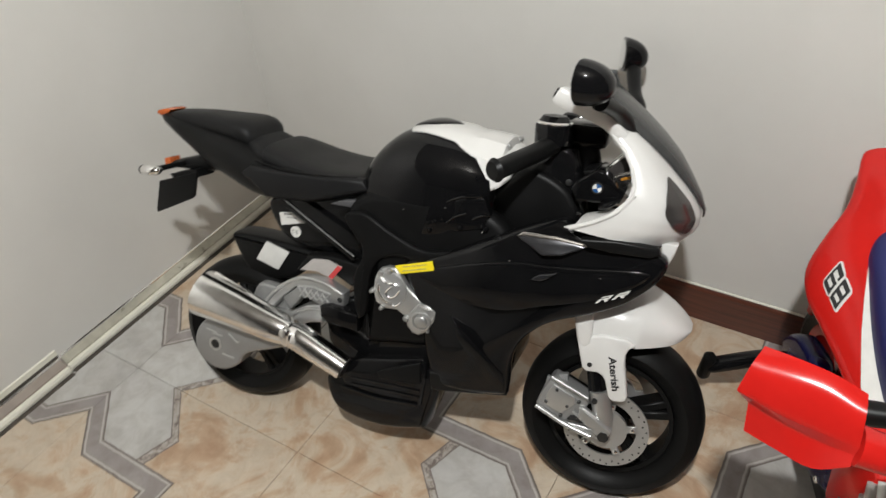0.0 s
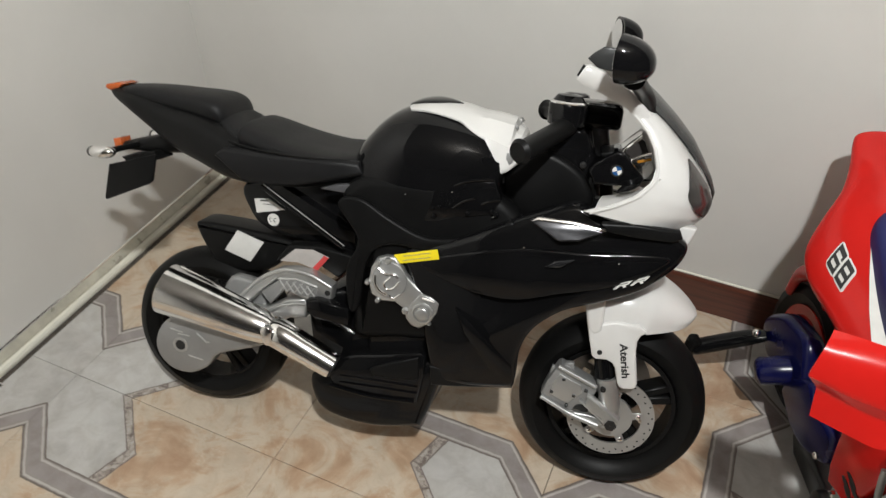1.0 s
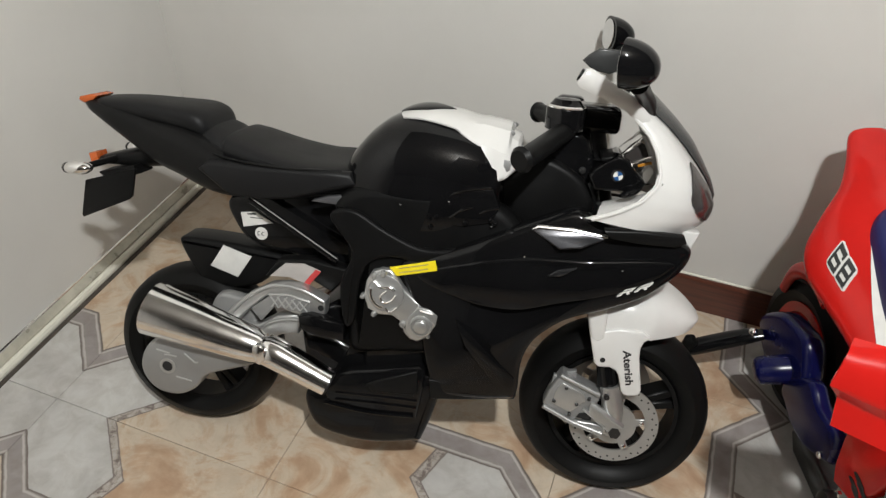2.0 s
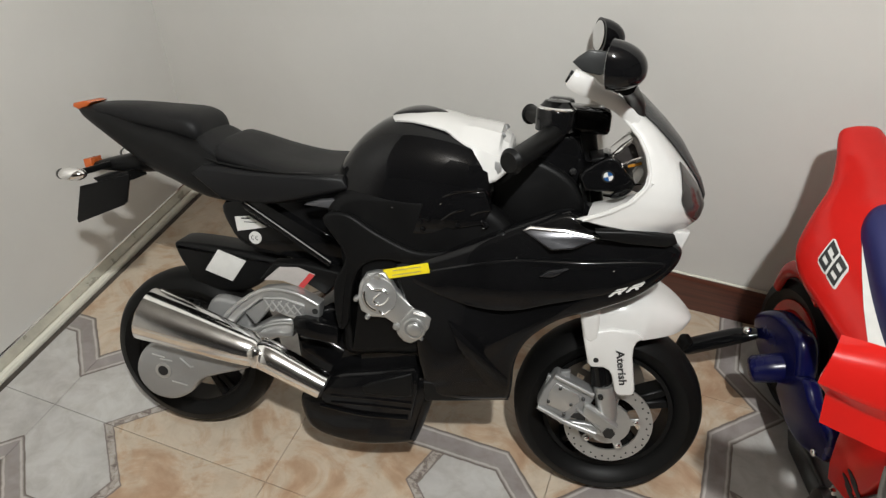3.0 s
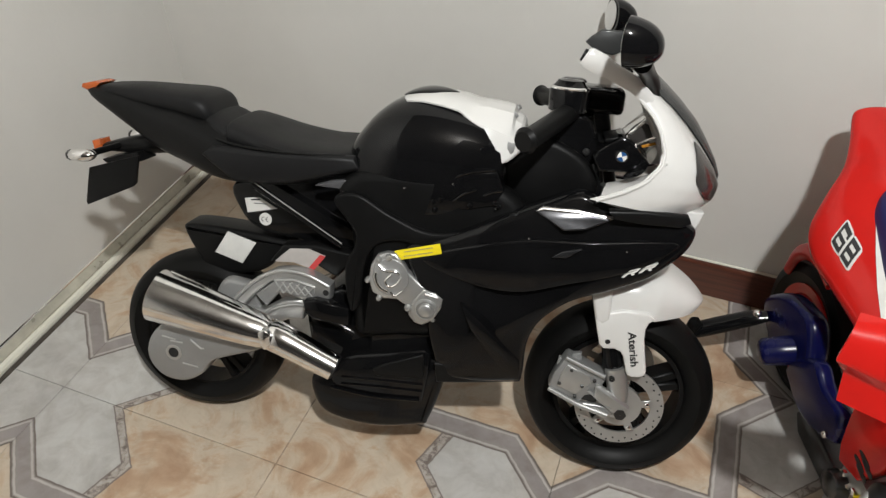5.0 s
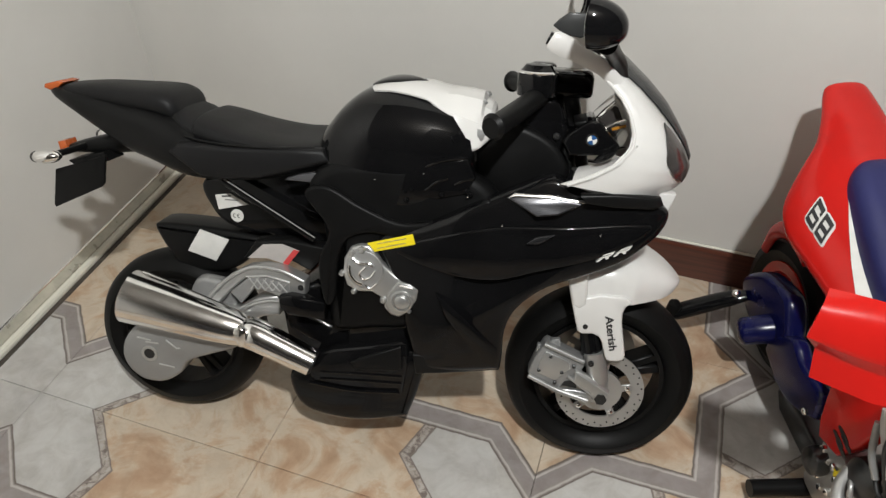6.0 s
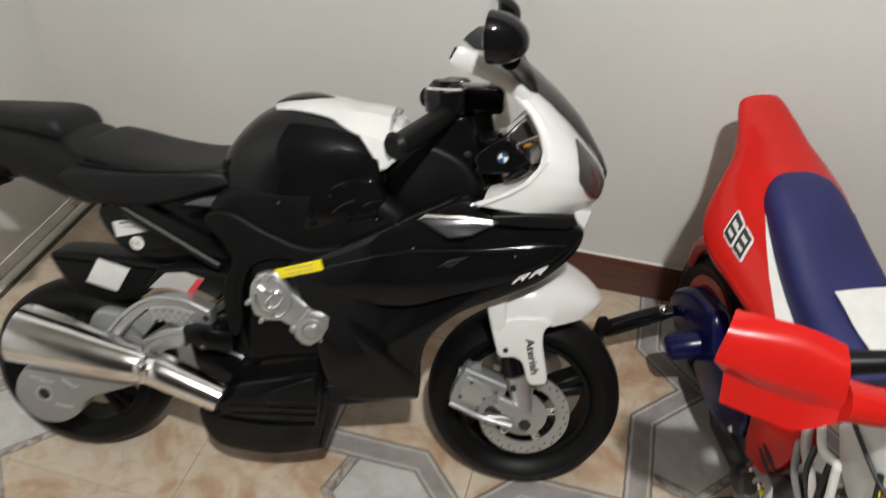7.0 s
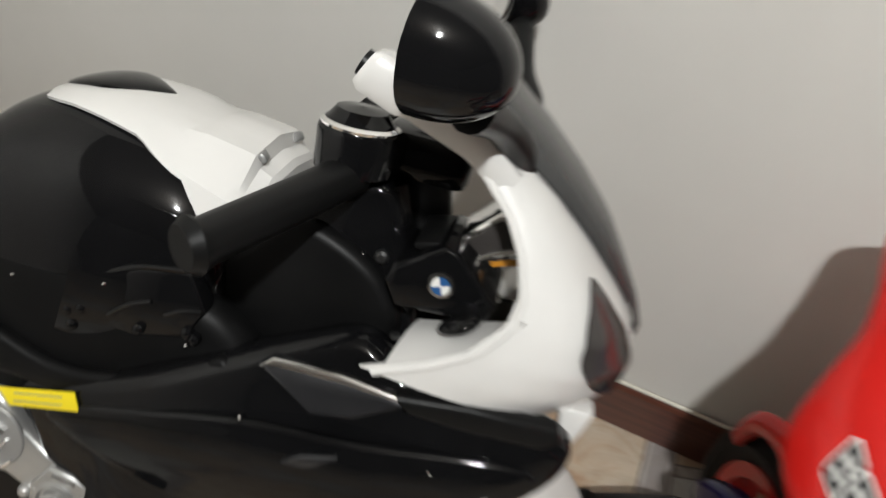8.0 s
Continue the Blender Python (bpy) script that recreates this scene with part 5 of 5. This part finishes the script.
# red hand guard at the bar end
GUARD = [[(0.326, -0.314, 0.670), (0.347, -0.281, 0.674), (0.367, -0.248, 0.674), (0.386, -0.218, 0.667)],
         [(0.364, -0.345, 0.633), (0.384, -0.307, 0.625), (0.403, -0.269, 0.622), (0.427, -0.227, 0.626)],
         [(0.364, -0.328, 0.612), (0.386, -0.294, 0.606), (0.406, -0.259, 0.604), (0.430, -0.228, 0.615)],
         [(0.378, -0.329, 0.576), (0.400, -0.294, 0.572), (0.422, -0.262, 0.574), (0.437, -0.233, 0.604)]]


def guard(u, v):
    """Top face, soft fold and lower flap of the hand guard."""
    rows = [smooth_path(r, 13)[int(round(v * 12))] for r in GUARD]
    f = u * 3
    k = min(int(f), 2)
    t = f - k
    q = rows[k] * (1 - t) + rows[k + 1] * t
    if k == 0:
        q = q + np.array((0.004, -0.002, 0.010)) * math.sin(math.pi * t)
    return tuple(q)


hg = part("hand_guard", grid(B(), guard, lin(0, 1, 33), lin(0, 1, 13), 0.004), RED, dirt, "glossy red plastic hand guard")
part("guard_arm", tube(B(), [(0.418, -0.226, 0.620), (0.428, -0.182, 0.612), (0.430, -0.130, 0.606), (0.414, -0.080, 0.612)], [0.026, 0.023, 0.020, 0.018], 16, 14, 0.8), RED, hg)
part("bar_grip", tube(B(), [(0.318, -0.290, 0.572), (0.340, -0.20, 0.580), (0.374, -0.10, 0.612), (0.385, 0.0, 0.630)], [0.017, 0.017, 0.012, 0.012], 14, 14), SATIN, dirt, "black handlebar and grip")
part("steering_post", tube(B(), [(0.385, 0.0, 0.645), (0.350, 0.0, 0.44)], 0.022, 14), SATIN, dirt)

# rear wheel and swingarm
wc = (-0.095, 0.0, 0.152)
rwheel = part("rear_wheel", lathe(B(), wc, [(-0.06, 0.001), (-0.06, 0.010), (0.06, 0.010), (0.06, 0.001)], 16), DARKMETAL, dirt)
part("tyre", lathe(B(), wc, [(-0.026, 0.098), (-0.036, 0.122), (-0.030, 0.142), (0, 0.152), (0.030, 0.142), (0.036, 0.122), (0.026, 0.098), (-0.026, 0.098)], 48), RUBBER, rwheel)
part("rim", lathe(B(), wc, [(-0.028, 0.078), (-0.030, 0.099), (0.030, 0.099), (0.028, 0.078), (-0.028, 0.078)], 48), RED, rwheel, "red wheel rim")
part("inner_fender", tube(B(), [(-0.200, -0.040, 0.225), (-0.185, -0.042, 0.285), (-0.142, -0.045, 0.325), (-0.09, -0.050, 0.340), (-0.05, -0.05, 0.332)], [0.012, 0.016, 0.020, 0.022, 0.02], 14, 20, 0.6), RED, dirt, "red inner fender rim in shade")
swing = part("blue_swingarm", slab(B(), [(-0.146, 0.171), (-0.150, 0.200), (-0.105, 0.252), (-0.063, 0.272), (-0.008, 0.284), (0.024, 0.260), (0.045, 0.212), (0.000, 0.165), (-0.060, 0.140), (-0.107, 0.142)], -0.055, -0.098, 0.014, 44), BLUE, dirt, "glossy blue plastic swingarm guard")
part("blue_boss", tube(B(), [(-0.0245, -0.150, 0.1705), (-0.0240, -0.147, 0.1714), (-0.0230, -0.141, 0.1732), (-0.016, -0.105, 0.184), (-0.008, -0.045, 0.198)], [0.014, 0.022, 0.027, 0.029, 0.030], 22), BLUE, swing)
part("blue_guard", slab(B(), [(0.000, 0.150), (0.016, 0.204), (0.064, 0.245), (0.110, 0.230), (0.178, 0.236), (0.192, 0.190), (0.180, 0.170), (0.123, 0.133), (0.069, 0.124), (0.029, 0.136)], -0.070, -0.100, 0.010, 40), BLUE, swing, "long blue lower guard")
part("guard_bolt", ball(B(), (0.166, -0.1015, 0.172), (0.007, 0.004, 0.007), 12, 8), CHROME, swing)
peg = part("foot_peg", tube(B(), [(-0.112, -0.100, 0.178), (-0.122, -0.135, 0.160), (-0.142, -0.215, 0.108), (-0.145, -0.226, 0.100)], [0.013, 0.020, 0.021, 0.015], 14, 14, 0.70), GLOSS, dirt, "gloss black side stand peg")
part("peg_foot", tube(B(), [(-0.140, -0.226, 0.135), (-0.142, -0.230, 0.130), (-0.146, -0.236, 0.072), (-0.147, -0.237, 0.066)], [0.010, 0.0145, 0.0145, 0.011], 14), RUBBER, peg, "black rubber foot")
part("peg_bolt", ball(B(), (-0.118, -0.120, 0.178), (0.010, 0.010, 0.010), 14, 10), CHROME, peg)

# engine bay
low = part("radiator_shroud", slab(B(), [(0.180, 0.330), (0.192, 0.255), (0.204, 0.206), (0.222, 0.178), (0.272, 0.198), (0.296, 0.262), (0.306, 0.320), (0.300, 0.385), (0.22, 0.395)], -0.070, -0.104, 0.006), RED, dirt, "red lower shroud with dark slots")
for x, z in ((0.262, 0.246), (0.276, 0.240), (0.258, 0.228), (0.272, 0.221)):
    part("shroud_slot", slab(B(), [(x - 0.016, z), (x - 0.010, z + 0.006), (x + 0.014, z + 0.003), (x + 0.012, z - 0.005)], -0.1038, -0.1052, 0.0004, 16), INK, low)
engine = part("engine_block", box(B(), (0.300, -0.040, 0.130), (0.150, 0.120, 0.150), 0.016), SILVER, dirt, "bare silver engine block")
for k in range(6):
    part("cooling_fin", box(B(), (0.400, -0.040, 0.215 + k * 0.013), (0.105, 0.105, 0.005), 0.0015), SILVER, engine)
part("cylinder_head", lathe(B(), (0.400, -0.040, 0.285), [(0.0, 0.046), (0.018, 0.044), (0.026, 0.028), (0.040, 0.024), (0.042, 0.001)], 24, "z"), SILVER, engine)
part("carburettor", lathe(B(), (0.250, -0.108, 0.150), [(0.018, 0.024), (0.0, 0.027), (-0.014, 0.024), (-0.020, 0.014), (-0.020, 0.001)], 24), DARKMETAL, engine)
part("pull_starter", lathe(B(), (0.330, -0.092, 0.225), [(0.045, 0.038), (-0.010, 0.036), (-0.022, 0.024), (-0.026, 0.010), (-0.026, 0.001)], 30), DARKMETAL, engine)
part("exhaust_stub", tube(B(), [(0.370, -0.110, 0.170), (0.350, -0.128, 0.180), (0.325, -0.124, 0.200), (0.310, -0.106, 0.225)], 0.011, 12, 16), SILVER, engine)
part("plug_lead", tube(B(), [(0.330, -0.055, 0.330), (0.345, -0.085, 0.345), (0.372, -0.105, 0.318), (0.385, -0.110, 0.270)], 0.0055, 8, 20), INK, engine)
hoses = [([(0.262, -0.116, 0.404), (0.289, -0.120, 0.382), (0.316, -0.120, 0.393), (0.322, -0.120, 0.378), (0.340, -0.120, 0.325)], 0.0060, PAPER, "white_hose"),
         ([(0.246, -0.116, 0.375), (0.262, -0.119, 0.352), (0.290, -0.119, 0.326), (0.312, -0.116, 0.296)], 0.0075, GREYPAPER, "grey_loom"),
         ([(0.252, -0.124, 0.352), (0.262, -0.126, 0.330), (0.276, -0.126, 0.302), (0.300, -0.122, 0.275)], 0.0055, DULL, "metal_pipe"),
         ([(0.270, -0.112, 0.362), (0.286, -0.124, 0.335), (0.304, -0.122, 0.305), (0.326, -0.116, 0.268)], 0.0045, DARKMETAL, "dark_pipe"),
         ([(0.262, -0.110, 0.210), (0.280, -0.130, 0.225), (0.300, -0.132, 0.205), (0.322, -0.120, 0.175)], 0.0040, SILVER, "fuel_line"),
         ([(0.270, -0.104, 0.250), (0.296, -0.118, 0.268), (0.322, -0.122, 0.262), (0.346, -0.110, 0.286)], 0.0035, INK, "thin_cable"),
         ([(0.350, -0.09, 0.42), (0.385, -0.10, 0.36), (0.415, -0.10, 0.29)], 0.004, INK, "black_cable"),
         ([(0.360, -0.09, 0.41), (0.392, -0.11, 0.34), (0.425, -0.11, 0.27)], 0.0025, YELLOW, "yellow_cable"),
         ([(0.364, -0.09, 0.40), (0.398, -0.112, 0.335), (0.432, -0.11, 0.262)], 0.0025, PINK, "red_cable"),
         ([(0.232, -0.105, 0.160), (0.238, -0.116, 0.180), (0.246, -0.112, 0.196)], 0.005, YELLOW, "yellow_tag")]
for pts, r, mat, nm in hoses:
    part(nm, tube(B(), [(x + 0.055, y + 0.010, z) for x, y, z in pts], r, 10, 18), mat, engine)
for k in range(9):
    x, z = 0.246 + 0.017 * (k % 5), 0.115 + 0.052 * (k // 5) + 0.012 * (k % 2)
    part("engine_bolt", lathe(B(), (x, -0.1015, z), [(0.004, 0.007), (-0.006, 0.007), (-0.008, 0.005), (-0.008, 0.0005)], 6), CHROME, engine)
part("foot_bar", tube(B(), [(0.236, -0.190, 0.040), (0.240, -0.10, 0.040), (0.244, 0.02, 0.040)], 0.016, 12), SATIN, dirt, "black ribbed foot bar")
part("frame_skid", slab(B(), [(0.02, 0.030), (0.03, 0.060), (0.20, 0.060), (0.38, 0.062), (0.42, 0.030), (0.38, 0.0), (0.05, 0.0)], -0.045, 0.045, 0.008), DARKMETAL, dirt)

# nose of the dirt bike: tank, fork, front fender and wheel
part("tank_shroud", loft(B(), [(0.24, 0.440, 0.400, 0.050), (0.30, 0.452, 0.402, 0.060), (0.37, 0.455, 0.405, 0.058), (0.42, 0.445, 0.410, 0.045)], 24, 2.6, 12), RED, dirt, "red tank shroud")
side = part("side_panel", slab(B(), [(0.314, 0.398), (0.330, 0.436), (0.368, 0.476), (0.425, 0.440), (0.440, 0.385), (0.398, 0.322), (0.350, 0.348)], -0.064, -0.078, 0.005), WHITE, dirt, "pale plastic panel beside the fork")
part("panel_cable", tube(B(), [(0.336, -0.080, 0.430), (0.372, -0.084, 0.423), (0.402, -0.084, 0.414), (0.438, -0.080, 0.404)], 0.0032, 8, 14), INK, side)
# out-of-view far bar and front, added to complete the bike and shade the floor
part("left_guard", slab(B(), [(0.340, 0.665), (0.385, 0.640), (0.395, 0.580), (0.350, 0.560)], 0.215, 0.330, 0.012), RED, dirt, "unseen red hand guard on the far grip")
part("left_bar", tube(B(), [(0.385, 0.0, 0.640), (0.385, 0.10, 0.650), (0.372, 0.20, 0.642), (0.350, 0.300, 0.640)], 0.014, 12, 12), SATIN, dirt)
part("front_fender", loft(B(), [(0.38, 0.455, 0.440, 0.050), (0.48, 0.440, 0.420, 0.055), (0.60, 0.425, 0.410, 0.045), (0.66, 0.415, 0.405, 0.025)], 20, 3, 12), RED, dirt, "unseen red front fender")
fwc = (0.575, 0.0, 0.165)
fwheel = part("front_wheel", lathe(B(), fwc, [(-0.05, 0.001), (-0.05, 0.010), (0.05, 0.010), (0.05, 0.001)], 16), DARKMETAL, dirt)
part("tyre", lathe(B(), fwc, [(-0.024, 0.108), (-0.034, 0.132), (-0.028, 0.154), (0, 0.165), (0.028, 0.154), (0.034, 0.132), (0.024, 0.108), (-0.024, 0.108)], 48), RUBBER, fwheel)
part("rim", lathe(B(), fwc, [(-0.02, 0.010), (-0.024, 0.109), (0.024, 0.109), (0.02, 0.010), (-0.02, 0.010)], 40), RED, fwheel)
for s in (-1, 1):
    part("fork_leg", tube(B(), [(0.575, s * 0.055, 0.165), (0.375, s * 0.055, 0.640)], 0.017, 14), SILVER, dirt)

# ---- floor tiles ----
bm = box(B(), (0, 0, -0.005), (TILE - 0.0010, TILE - 0.0010, 0.010), 0.0006, None, 1)
first = None
for i in range(-2, 9):
    for j in range(-10, 2):
        if first is None:
            first = part("tile", bm, TILEMAT, floor, "", False)
            ob = first
        else:
            ob = new("tile", first.data)
            ob.parent = floor
        ob.location = (0.002 + TILE * (i + 0.5), 0.002 + TILE * (j + 0.5), 0.0)
